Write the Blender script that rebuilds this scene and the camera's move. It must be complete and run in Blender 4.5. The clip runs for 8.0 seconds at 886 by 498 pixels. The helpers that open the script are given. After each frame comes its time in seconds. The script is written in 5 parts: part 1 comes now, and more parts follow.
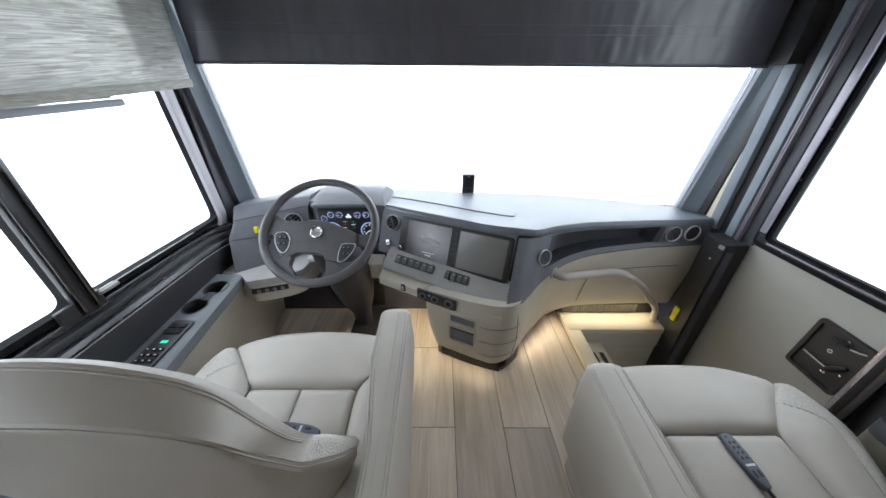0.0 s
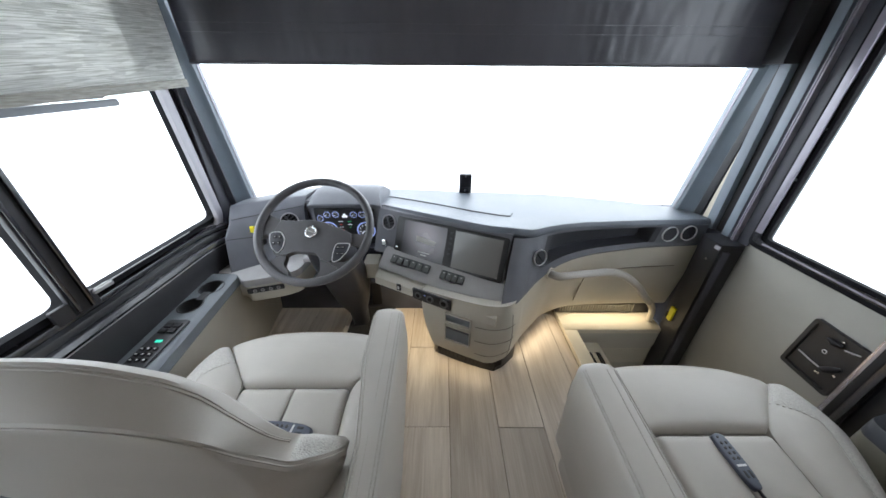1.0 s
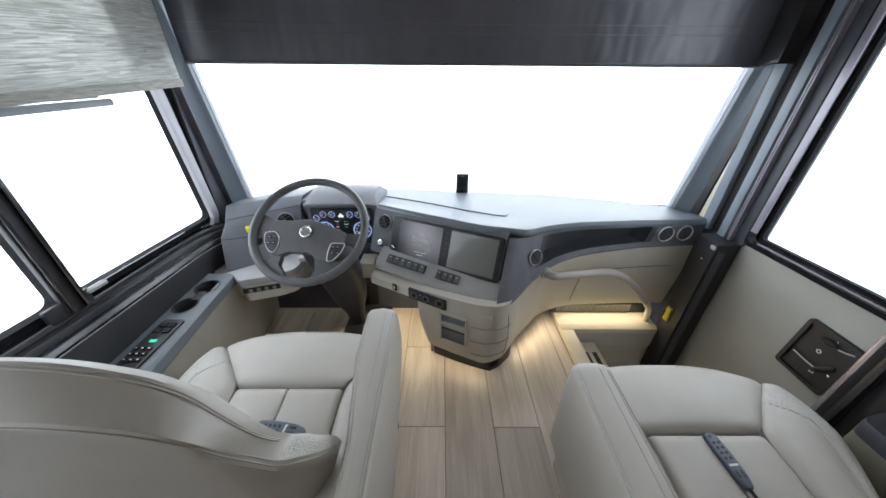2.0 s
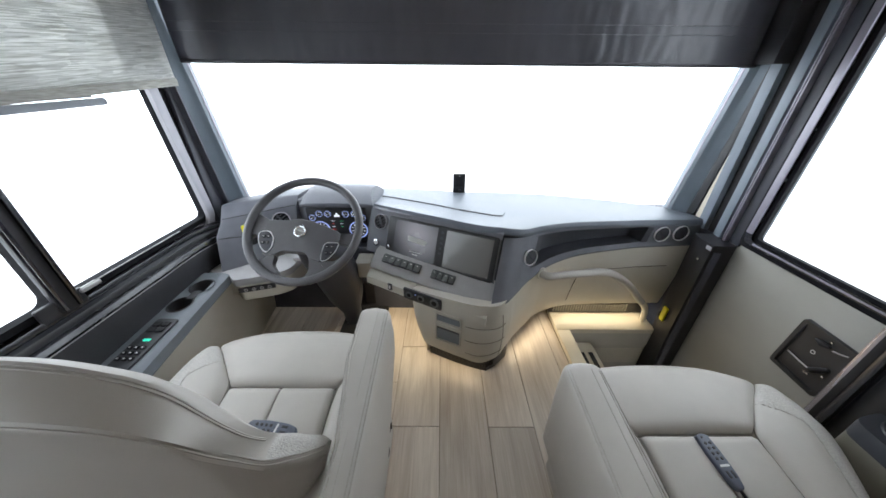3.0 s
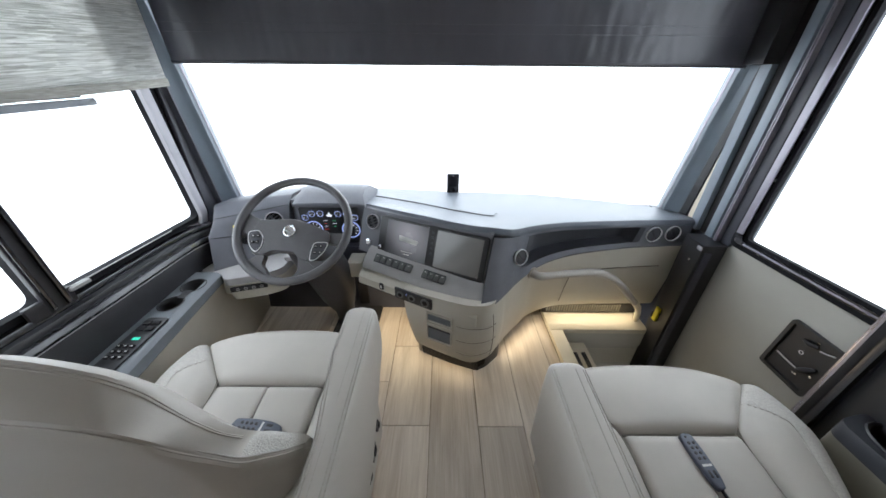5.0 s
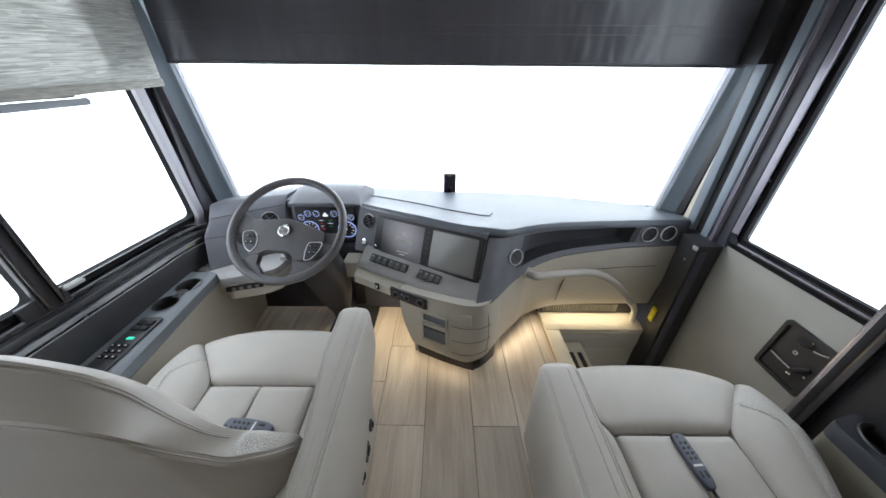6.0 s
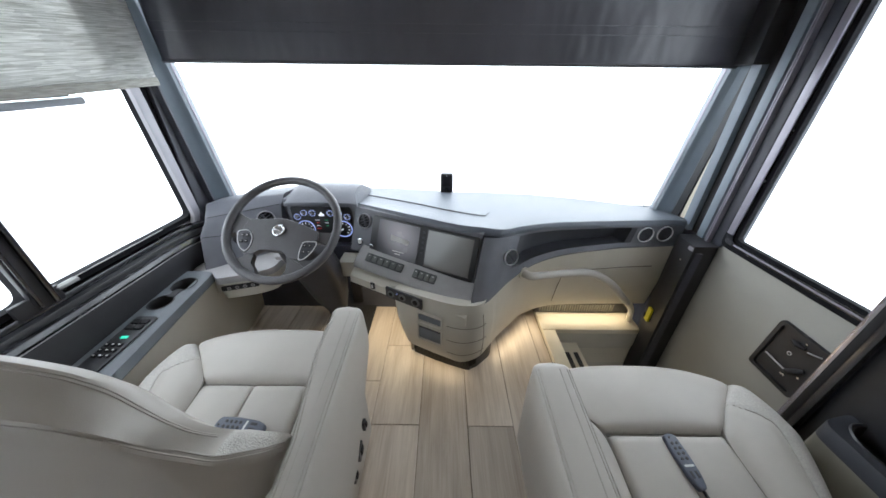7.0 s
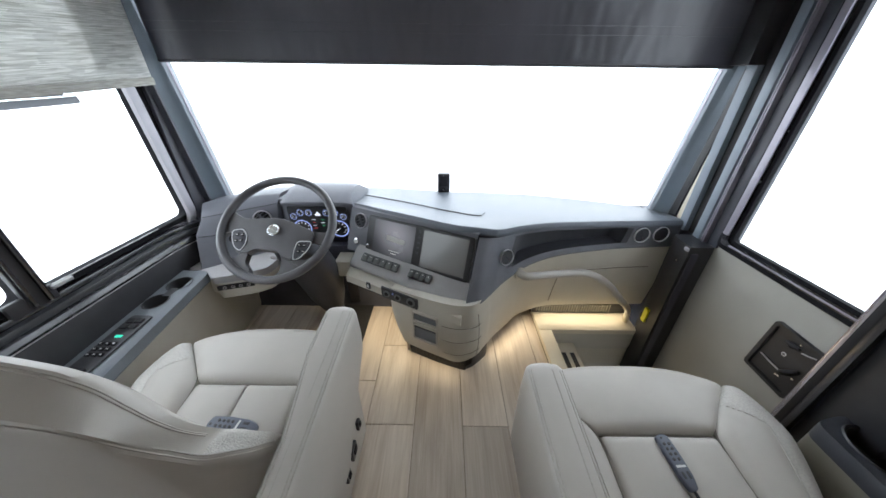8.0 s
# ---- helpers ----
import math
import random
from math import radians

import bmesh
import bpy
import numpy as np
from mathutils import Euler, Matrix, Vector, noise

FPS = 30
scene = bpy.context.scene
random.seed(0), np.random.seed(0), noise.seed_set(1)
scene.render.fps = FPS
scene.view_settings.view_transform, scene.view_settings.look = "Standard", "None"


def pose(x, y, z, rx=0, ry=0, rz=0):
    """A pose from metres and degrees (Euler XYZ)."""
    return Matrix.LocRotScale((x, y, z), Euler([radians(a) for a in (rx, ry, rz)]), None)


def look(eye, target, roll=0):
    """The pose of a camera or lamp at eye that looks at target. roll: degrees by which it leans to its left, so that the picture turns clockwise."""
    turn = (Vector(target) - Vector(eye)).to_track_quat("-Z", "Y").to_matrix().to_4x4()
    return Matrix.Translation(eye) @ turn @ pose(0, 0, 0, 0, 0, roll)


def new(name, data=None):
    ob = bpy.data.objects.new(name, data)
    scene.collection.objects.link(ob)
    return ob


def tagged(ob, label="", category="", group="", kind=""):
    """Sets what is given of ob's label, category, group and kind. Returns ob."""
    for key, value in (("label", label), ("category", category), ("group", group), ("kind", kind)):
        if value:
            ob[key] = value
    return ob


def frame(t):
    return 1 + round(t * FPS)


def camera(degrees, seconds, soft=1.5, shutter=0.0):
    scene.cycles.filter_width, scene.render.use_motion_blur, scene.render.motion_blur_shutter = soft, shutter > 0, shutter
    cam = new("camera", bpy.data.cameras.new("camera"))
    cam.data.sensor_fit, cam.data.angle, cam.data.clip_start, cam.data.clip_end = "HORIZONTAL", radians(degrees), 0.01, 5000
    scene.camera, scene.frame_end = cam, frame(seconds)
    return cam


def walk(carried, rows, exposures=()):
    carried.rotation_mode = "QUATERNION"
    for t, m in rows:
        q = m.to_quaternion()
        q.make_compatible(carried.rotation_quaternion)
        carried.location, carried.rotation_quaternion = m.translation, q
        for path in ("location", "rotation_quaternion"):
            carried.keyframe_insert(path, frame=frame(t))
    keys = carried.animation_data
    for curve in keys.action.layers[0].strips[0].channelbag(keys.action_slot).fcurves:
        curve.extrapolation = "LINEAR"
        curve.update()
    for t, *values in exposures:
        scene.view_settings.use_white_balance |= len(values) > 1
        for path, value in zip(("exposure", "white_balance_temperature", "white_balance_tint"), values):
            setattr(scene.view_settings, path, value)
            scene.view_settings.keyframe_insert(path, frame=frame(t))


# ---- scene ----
cam = camera(112.0, 8.0, 1.6)
PATH = [
    (0, (0.014, 0.265, 1.266), (0.031, 2.008, 0.285), 0.4),
    (0.5, (0.024, 0.266, 1.268), (0.041, 2.007, 0.284), 0.4),
    (1, (0.037, 0.265, 1.268), (0.05, 2.006, 0.284), 0.4),
    (1.5, (0.046, 0.264, 1.268), (0.06, 2.006, 0.284), 0.4),
    (3, (0.079, 0.265, 1.269), (0.09, 2.004, 0.282), 0.5),
    (3.5, (0.09, 0.264, 1.27), (0.1, 2.003, 0.283), 0.5),
    (4, (0.102, 0.263, 1.27), (0.11, 2.002, 0.283), 0.5),
    (4.5, (0.113, 0.262, 1.27), (0.119, 2.002, 0.283), 0.5),
    (6, (0.146, 0.261, 1.271), (0.149, 2.0, 0.283), 0.5),
    (6.5, (0.157, 0.261, 1.271), (0.159, 1.999, 0.282), 0.6),
    (7, (0.168, 0.261, 1.272), (0.169, 1.999, 0.282), 0.6),
    (7.5, (0.178, 0.26, 1.272), (0.178, 1.999, 0.283), 0.7),
    (8, (0.189, 0.261, 1.272), (0.188, 1.999, 0.282), 0.7),
]
walk(cam, [(t, look(eye, target, roll)) for t, eye, target, roll in PATH])

# ---- light ----
world = bpy.data.worlds.new("white_daylight")
scene.world = world
world.use_nodes = True
world.node_tree.nodes["Background"].inputs["Color"].default_value = (0.90, 0.95, 1.04, 1)
world.node_tree.nodes["Background"].inputs["Strength"].default_value = 5.0
scene.view_settings.exposure = 0.06

# ---- materials ----


def material(name, color, rough=0.5, metal=0.0, vary=0.1, scale=12.0, bump=0.0, bump_scale=200.0, color2=None,
             stretch=(1, 1, 1), coat=0.0, spec=0.5, sheen=0.0):
    """Principled surface with broad mottling, fine grain in the colour and gloss, and fine relief."""
    mat = bpy.data.materials.new(name)
    mat.use_nodes = True
    nt = mat.node_tree
    b = nt.nodes["Principled BSDF"]
    b.inputs["Roughness"].default_value = rough
    b.inputs["Metallic"].default_value = metal
    b.inputs["Coat Weight"].default_value = coat
    b.inputs["Specular IOR Level"].default_value = spec
    b.inputs["Sheen Weight"].default_value = sheen
    co = nt.nodes.new("ShaderNodeTexCoord")
    mp = nt.nodes.new("ShaderNodeMapping")
    mp.inputs["Scale"].default_value = stretch
    nt.links.new(co.outputs["Object"], mp.inputs["Vector"])
    n1 = nt.nodes.new("ShaderNodeTexNoise")
    n1.inputs["Scale"].default_value = scale
    n1.inputs["Detail"].default_value = 6
    nt.links.new(mp.outputs["Vector"], n1.inputs["Vector"])
    ramp = nt.nodes.new("ShaderNodeValToRGB")
    c2 = color2 or tuple(c * (1 - vary) for c in color)
    c1 = tuple(min(1, c * (1 + vary * 0.5)) for c in color)
    ramp.color_ramp.elements[0].position = 0.3
    ramp.color_ramp.elements[1].position = 0.72
    ramp.color_ramp.elements[0].color = (*c2, 1)
    ramp.color_ramp.elements[1].color = (*c1, 1)
    nt.links.new(n1.outputs["Fac"], ramp.inputs["Fac"])
    nt.links.new(ramp.outputs["Color"], b.inputs["Base Color"])
    rr = nt.nodes.new("ShaderNodeMapRange")
    rr.inputs["To Min"].default_value = max(0.02, rough - 0.09)
    rr.inputs["To Max"].default_value = min(1, rough + 0.09)
    nt.links.new(n1.outputs["Fac"], rr.inputs["Value"])
    nt.links.new(rr.outputs["Result"], b.inputs["Roughness"])
    if bump:
        n2 = nt.nodes.new("ShaderNodeTexVoronoi")
        n2.inputs["Scale"].default_value = bump_scale
        nt.links.new(co.outputs["Object"], n2.inputs["Vector"])
        bp = nt.nodes.new("ShaderNodeBump")
        bp.inputs["Strength"].default_value = bump
        bp.inputs["Distance"].default_value = 0.002
        nt.links.new(n2.outputs["Distance"], bp.inputs["Height"])
        nt.links.new(bp.outputs["Normal"], b.inputs["Normal"])
    return mat


def glow(name, color, strength, base=(0.01, 0.01, 0.01)):
    mat = material(name, base, 0.25)
    b = mat.node_tree.nodes["Principled BSDF"]
    b.inputs["Emission Color"].default_value = (*color, 1)
    b.inputs["Emission Strength"].default_value = strength
    return mat


def wood_material(name, dark, light, rough=0.42):
    """Oak-look vinyl: grain runs along y; every plank has its own shade and grain offset."""
    mat = bpy.data.materials.new(name)
    mat.use_nodes = True
    nt = mat.node_tree
    b = nt.nodes["Principled BSDF"]
    b.inputs["Roughness"].default_value = rough
    co = nt.nodes.new("ShaderNodeTexCoord")
    info = nt.nodes.new("ShaderNodeObjectInfo")
    shift = nt.nodes.new("ShaderNodeVectorMath")
    shift.operation = "SCALE"
    comb = nt.nodes.new("ShaderNodeCombineXYZ")
    for k in range(3):
        nt.links.new(info.outputs["Random"], comb.inputs[k])
    nt.links.new(comb.outputs[0], shift.inputs[0])
    shift.inputs["Scale"].default_value = 37.0
    add = nt.nodes.new("ShaderNodeVectorMath")
    nt.links.new(co.outputs["Object"], add.inputs[0])
    nt.links.new(shift.outputs[0], add.inputs[1])
    mp = nt.nodes.new("ShaderNodeMapping")
    mp.inputs["Scale"].default_value = (9.0, 0.75, 1.0)
    nt.links.new(add.outputs[0], mp.inputs["Vector"])
    n1 = nt.nodes.new("ShaderNodeTexNoise")
    n1.inputs["Scale"].default_value = 2.2
    n1.inputs["Detail"].default_value = 9
    n1.inputs["Roughness"].default_value = 0.62
    n1.inputs["Distortion"].default_value = 0.6
    nt.links.new(mp.outputs[0], n1.inputs["Vector"])
    mp2 = nt.nodes.new("ShaderNodeMapping")
    mp2.inputs["Scale"].default_value = (120.0, 3.0, 1.0)
    nt.links.new(add.outputs[0], mp2.inputs["Vector"])
    n2 = nt.nodes.new("ShaderNodeTexNoise")
    n2.inputs["Scale"].default_value = 1.6
    n2.inputs["Detail"].default_value = 4
    nt.links.new(mp2.outputs[0], n2.inputs["Vector"])
    ramp = nt.nodes.new("ShaderNodeValToRGB")
    ramp.color_ramp.elements[0].position = 0.32
    ramp.color_ramp.elements[1].position = 0.66
    ramp.color_ramp.elements[0].color = (*dark, 1)
    ramp.color_ramp.elements[1].color = (*light, 1)
    mixf = nt.nodes.new("ShaderNodeMath")
    mixf.operation = "MULTIPLY_ADD"
    nt.links.new(n2.outputs["Fac"], mixf.inputs[0])
    mixf.inputs[1].default_value = 0.35
    nt.links.new(n1.outputs["Fac"], mixf.inputs[2])
    sub = nt.nodes.new("ShaderNodeMath")
    sub.operation = "SUBTRACT"
    nt.links.new(mixf.outputs[0], sub.inputs[0])
    sub.inputs[1].default_value = 0.17
    nt.links.new(sub.outputs[0], ramp.inputs["Fac"])
    hsv = nt.nodes.new("ShaderNodeHueSaturation")
    mr = nt.nodes.new("ShaderNodeMapRange")
    mr.inputs["To Min"].default_value = 0.82
    mr.inputs["To Max"].default_value = 1.12
    nt.links.new(info.outputs["Random"], mr.inputs["Value"])
    nt.links.new(mr.outputs["Result"], hsv.inputs["Value"])
    nt.links.new(ramp.outputs["Color"], hsv.inputs["Color"])
    nt.links.new(hsv.outputs["Color"], b.inputs["Base Color"])
    bp = nt.nodes.new("ShaderNodeBump")
    bp.inputs["Strength"].default_value = 0.12
    bp.inputs["Distance"].default_value = 0.002
    nt.links.new(n2.outputs["Fac"], bp.inputs["Height"])
    nt.links.new(bp.outputs["Normal"], b.inputs["Normal"])
    return mat


def fabric_material(name, a, c):
    """Woven shade cloth: short horizontal slubs over a paler ground, lets daylight glow through."""
    mat = bpy.data.materials.new(name)
    mat.use_nodes = True
    nt = mat.node_tree
    b = nt.nodes["Principled BSDF"]
    b.inputs["Roughness"].default_value = 0.85
    co = nt.nodes.new("ShaderNodeTexCoord")
    skew = nt.nodes.new("ShaderNodeMapping")
    skew.inputs["Rotation"].default_value = (-0.085, 0, 0)
    nt.links.new(co.outputs["Object"], skew.inputs["Vector"])
    mp = nt.nodes.new("ShaderNodeMapping")
    mp.inputs["Scale"].default_value = (1, 8.0, 360.0)
    nt.links.new(skew.outputs[0], mp.inputs["Vector"])
    n1 = nt.nodes.new("ShaderNodeTexNoise")
    n1.inputs["Scale"].default_value = 1.0
    n1.inputs["Detail"].default_value = 4
    nt.links.new(mp.outputs[0], n1.inputs["Vector"])
    mp2 = nt.nodes.new("ShaderNodeMapping")
    mp2.inputs["Scale"].default_value = (1, 22.0, 130.0)
    nt.links.new(skew.outputs[0], mp2.inputs["Vector"])
    vo = nt.nodes.new("ShaderNodeTexVoronoi")
    vo.inputs["Scale"].default_value = 1.0
    nt.links.new(mp2.outputs[0], vo.inputs["Vector"])
    ramp = nt.nodes.new("ShaderNodeValToRGB")
    ramp.color_ramp.elements[0].position = 0.36
    ramp.color_ramp.elements[1].position = 0.58
    ramp.color_ramp.elements[0].color = (*a, 1)
    ramp.color_ramp.elements[1].color = (*c, 1)
    nt.links.new(n1.outputs["Fac"], ramp.inputs["Fac"])
    mix = nt.nodes.new("ShaderNodeMix")
    mix.data_type = "RGBA"
    mix.blend_type = "MULTIPLY"
    mix.inputs["Factor"].default_value = 0.30
    nt.links.new(ramp.outputs["Color"], mix.inputs["A"])
    bw = nt.nodes.new("ShaderNodeRGBToBW")
    nt.links.new(vo.outputs["Color"], bw.inputs[0])
    nt.links.new(bw.outputs[0], mix.inputs["B"])
    nt.links.new(mix.outputs["Result"], b.inputs["Base Color"])
    tr = nt.nodes.new("ShaderNodeBsdfTranslucent")
    nt.links.new(mix.outputs["Result"], tr.inputs["Color"])
    ms = nt.nodes.new("ShaderNodeMixShader")
    ms.inputs[0].default_value = 0.42
    nt.links.new(b.outputs[0], ms.inputs[1])
    nt.links.new(tr.outputs[0], ms.inputs[2])
    nt.links.new(ms.outputs[0], nt.nodes["Material Output"].inputs["Surface"])
    bp = nt.nodes.new("ShaderNodeBump")
    bp.inputs["Strength"].default_value = 0.35
    bp.inputs["Distance"].default_value = 0.002
    nt.links.new(n1.outputs["Fac"], bp.inputs["Height"])
    nt.links.new(bp.outputs["Normal"], b.inputs["Normal"])
    return mat


def glass_material(name):
    mat = bpy.data.materials.new(name)
    mat.use_nodes = True
    nt = mat.node_tree
    nt.nodes.remove(nt.nodes["Principled BSDF"])
    tr = nt.nodes.new("ShaderNodeBsdfTransparent")
    tr.inputs["Color"].default_value = (0.96, 0.98, 0.98, 1)
    gl = nt.nodes.new("ShaderNodeBsdfGlossy")
    gl.inputs["Roughness"].default_value = 0.02
    lw = nt.nodes.new("ShaderNodeLayerWeight")
    fr = nt.nodes.new("ShaderNodeMath")
    fr.operation = "POWER"
    fr.inputs[1].default_value = 5.0
    nt.links.new(lw.outputs["Facing"], fr.inputs[0])
    ms = nt.nodes.new("ShaderNodeMixShader")
    nt.links.new(fr.outputs[0], ms.inputs[0])
    nt.links.new(tr.outputs[0], ms.inputs[1])
    nt.links.new(gl.outputs[0], ms.inputs[2])
    nt.links.new(ms.outputs[0], nt.nodes["Material Output"].inputs["Surface"])
    return mat


LEATHER = material("cream_leather", (0.415, 0.387, 0.350), 0.46, vary=0.07, scale=7, bump=0.07, bump_scale=700, spec=0.4)
LEATHER_TEX = material("cream_leather_embossed", (0.46, 0.44, 0.405), 0.6, vary=0.18, scale=260, bump=0.6, bump_scale=330)
SEAM = material("cream_thread", (0.38, 0.36, 0.325), 0.7, vary=0.2, scale=300)
CREASE = material("seam_shadow_gap", (0.20, 0.185, 0.16), 0.8, vary=0.15, scale=100)
BEIGE = material("beige_moulded_plastic", (0.52, 0.49, 0.425), 0.5, vary=0.06, scale=9, bump=0.18, bump_scale=520)
BEIGE_DOOR = material("beige_vinyl_panel", (0.335, 0.323, 0.292), 0.55, vary=0.07, scale=6, bump=0.2, bump_scale=450)
CREAM_TRIM = material("cream_laminate", (0.66, 0.60, 0.48), 0.38, vary=0.05, scale=10)
DASH = material("charcoal_soft_touch", (0.135, 0.140, 0.162), 0.48, vary=0.12, scale=14, bump=0.35, bump_scale=380)
DASH_TOP = material("slate_soft_touch", (0.125, 0.142, 0.168), 0.42, vary=0.10, scale=10, bump=0.35, bump_scale=380)
STRIP = material("graphite_satin_plastic", (0.33, 0.32, 0.32), 0.42, vary=0.08, scale=18, bump=0.1, bump_scale=600)
PANEL_GREY = material("slate_grey_plastic", (0.155, 0.170, 0.190), 0.45, vary=0.08, scale=12, bump=0.15, bump_scale=500)
# console beige darkened for the jamb's shade; the grille slats are this brown themselves
DARK_BEIGE = material("shaded_beige_and_slat_brown", (0.22, 0.205, 0.165), 0.55, vary=0.08, scale=9, bump=0.15, bump_scale=450)
BLACK = material("black_plastic", (0.024, 0.024, 0.027), 0.42, vary=0.2, scale=20)
BLACK_SOFT = material("black_vinyl", (0.046, 0.047, 0.060), 0.48, vary=0.25, scale=9, bump=0.25, bump_scale=300)
RUBBER = material("black_rubber", (0.016, 0.015, 0.017), 0.62, vary=0.2, scale=30, spec=0.3)
GASKET = material("matt_black_gasket", (0.010, 0.010, 0.012), 0.8, vary=0.2, scale=30, spec=0.1)
PILLAR = material("slate_blue_pillar_trim", (0.135, 0.165, 0.198), 0.42, vary=0.10, scale=8, bump=0.2, bump_scale=500)
ALU = material("anodised_grey_aluminium", (0.50, 0.48, 0.56), 0.28, metal=0.85, vary=0.1, scale=30, stretch=(1, 1, 0.05))
ALU_DARK = material("dark_anodised_aluminium", (0.022, 0.022, 0.027), 0.24, spec=0.9, metal=0.0, vary=0.2, scale=30)
BRIGHT_RING = material("satin_silver_ring", (0.68, 0.68, 0.70), 0.3, metal=0.3, vary=0.05, scale=40)
SLATE_RAIL = material("slate_blue_upright", (0.19, 0.22, 0.26), 0.4, vary=0.10, scale=8, bump=0.15, bump_scale=500)
LILAC = material("lilac_grey_anodised_rail", (0.27, 0.25, 0.295), 0.32, metal=0.25, vary=0.1, scale=30, spec=0.8)
DARK_CONSOLE = material("dark_grey_console_plastic", (0.042, 0.044, 0.052), 0.5, vary=0.12, scale=14, bump=0.2, bump_scale=450)
GREY_FRAME = material("grey_painted_window_trim", (0.34, 0.33, 0.36), 0.45, vary=0.06, scale=16)
CHROME = material("satin_chrome", (0.75, 0.75, 0.76), 0.16, metal=1.0, vary=0.05, scale=40)
WHEEL = material("dark_grey_leather", (0.088, 0.085, 0.092), 0.34, vary=0.12, scale=25, bump=0.4, bump_scale=500)
BLIND = material("black_blackout_vinyl", (0.072, 0.072, 0.088), 0.38, vary=0.25, scale=5, stretch=(1, 1, 0.4), spec=0.7)
STITCH = material("grey_stitching", (0.11, 0.11, 0.125), 0.5, vary=0.4, scale=260)
SHADE = fabric_material("woven_shade_cloth", (0.56, 0.56, 0.52), (0.88, 0.88, 0.86))
HEM = material("woven_hem", (0.42, 0.41, 0.37), 0.85, vary=0.35, scale=8, stretch=(1, 3, 30))
WOOD = wood_material("oak_look_vinyl", (0.42, 0.345, 0.272), (0.61, 0.53, 0.44))
JOINT = material("dark_floor_joint", (0.16, 0.12, 0.085), 0.8)
CEIL = material("off_white_ceiling_vinyl", (0.74, 0.72, 0.68), 0.6, vary=0.05)
WALLMAT = material("brown_cabinet_veneer", (0.34, 0.25, 0.17), 0.55, vary=0.06)
GLASS = glass_material("clear_glass")
SCREEN_DARK = material("grey_screen_film", (0.145, 0.138, 0.132), 0.28, vary=0.06, scale=2, coat=0.3)
CARPET = material("dark_floor_mat", (0.02, 0.02, 0.022), 0.9, vary=0.4, scale=120, bump=0.8, bump_scale=400)
YELLOW = material("yellow_plastic", (0.75, 0.66, 0.02), 0.5)
GROUND = material("pale_concrete", (0.72, 0.72, 0.71), 0.8, vary=0.1, scale=2)
SCREEN_LIT = glow("lit_screen", (0.62, 0.62, 0.70), 0.2, (0.06, 0.062, 0.068))


def reflection_spot(mat, centre, radius, low, high):
    """The bright reflection on the screen, put into its glow: a soft pale spot on dark grey."""
    nt = mat.node_tree
    co = nt.nodes.new("ShaderNodeTexCoord")
    d = nt.nodes.new("ShaderNodeVectorMath")
    d.operation = "DISTANCE"
    flat = nt.nodes.new("ShaderNodeVectorMath")
    flat.operation = "MULTIPLY"
    flat.inputs[1].default_value = (1, 0, 0.75)
    nt.links.new(co.outputs["Generated"], flat.inputs[0])
    nt.links.new(flat.outputs[0], d.inputs[0])
    d.inputs[1].default_value = (centre[0], 0, centre[1] * 0.75)
    mr = nt.nodes.new("ShaderNodeMapRange")
    mr.interpolation_type = "SMOOTHSTEP"
    mr.inputs["From Max"].default_value = radius
    mr.inputs["To Min"].default_value = high
    mr.inputs["To Max"].default_value = low
    nt.links.new(d.outputs["Value"], mr.inputs["Value"])
    nt.links.new(mr.outputs["Result"], nt.nodes["Principled BSDF"].inputs["Emission Strength"])


reflection_spot(SCREEN_LIT, (0.55, 0.70), 0.62, 0.02, 0.36)
DIAL_BLUE = glow("dial_blue", (0.36, 0.48, 1.0), 0.75)
DIAL_WHITE = glow("dial_white", (0.8, 0.88, 1.0), 0.9)
DIAL_RED = glow("dial_red", (1.0, 0.08, 0.08), 0.6)
DIAL_GREEN = glow("dial_green", (0.1, 0.9, 0.4), 0.5)
TEAL = glow("teal_display", (0.05, 0.9, 0.65), 0.9)
LED = glow("warm_diffuser", (1.0, 0.76, 0.48), 10.0)
REMOTE = material("slate_remote_plastic", (0.085, 0.095, 0.125), 0.45, vary=0.08)
ROCKER = material("grey_rocker_plastic", (0.10, 0.108, 0.105), 0.5, vary=0.1, scale=20)
MARK = material("pale_print", (0.6, 0.6, 0.6), 0.5)

# ---- mesh helpers ----


def thing(name, label, category, group="", kind="", at=(0, 0, 0)):
    ob = new(name)
    ob.empty_display_size = 0.05
    ob.location = at
    return tagged(ob, label, category, group, kind)


def mesh_of(bm, name, mat, angle=38):
    me = bpy.data.meshes.new(name)
    bmesh.ops.recalc_face_normals(bm, faces=bm.faces)
    bm.to_mesh(me)
    bm.free()
    for m in (mat if isinstance(mat, (list, tuple)) else [mat]):
        me.materials.append(m)
    me.shade_smooth()
    me.set_sharp_from_angle(angle=radians(angle))
    return me


def part(name, bm, mat, parent, label="", m=None):
    """Links a bmesh, in world coordinates or moved by m, as one mesh object under a thing or part."""
    if m is not None:
        bm.transform(m)
    base = Matrix.Identity(4)
    p = parent
    while p is not None:
        base = Matrix.Translation(p.location) @ base
        p = p.parent
    bm.transform(base.inverted())
    ob = new(name, mesh_of(bm, name, mat))
    ob.parent = parent
    if label:
        ob["label"] = label
    return ob


def solid(name, bm, mat, label, category, kind="", group="", m=None):
    if m is not None:
        bm.transform(m)
    return tagged(new(name, mesh_of(bm, name, mat)), label, category, group, kind)


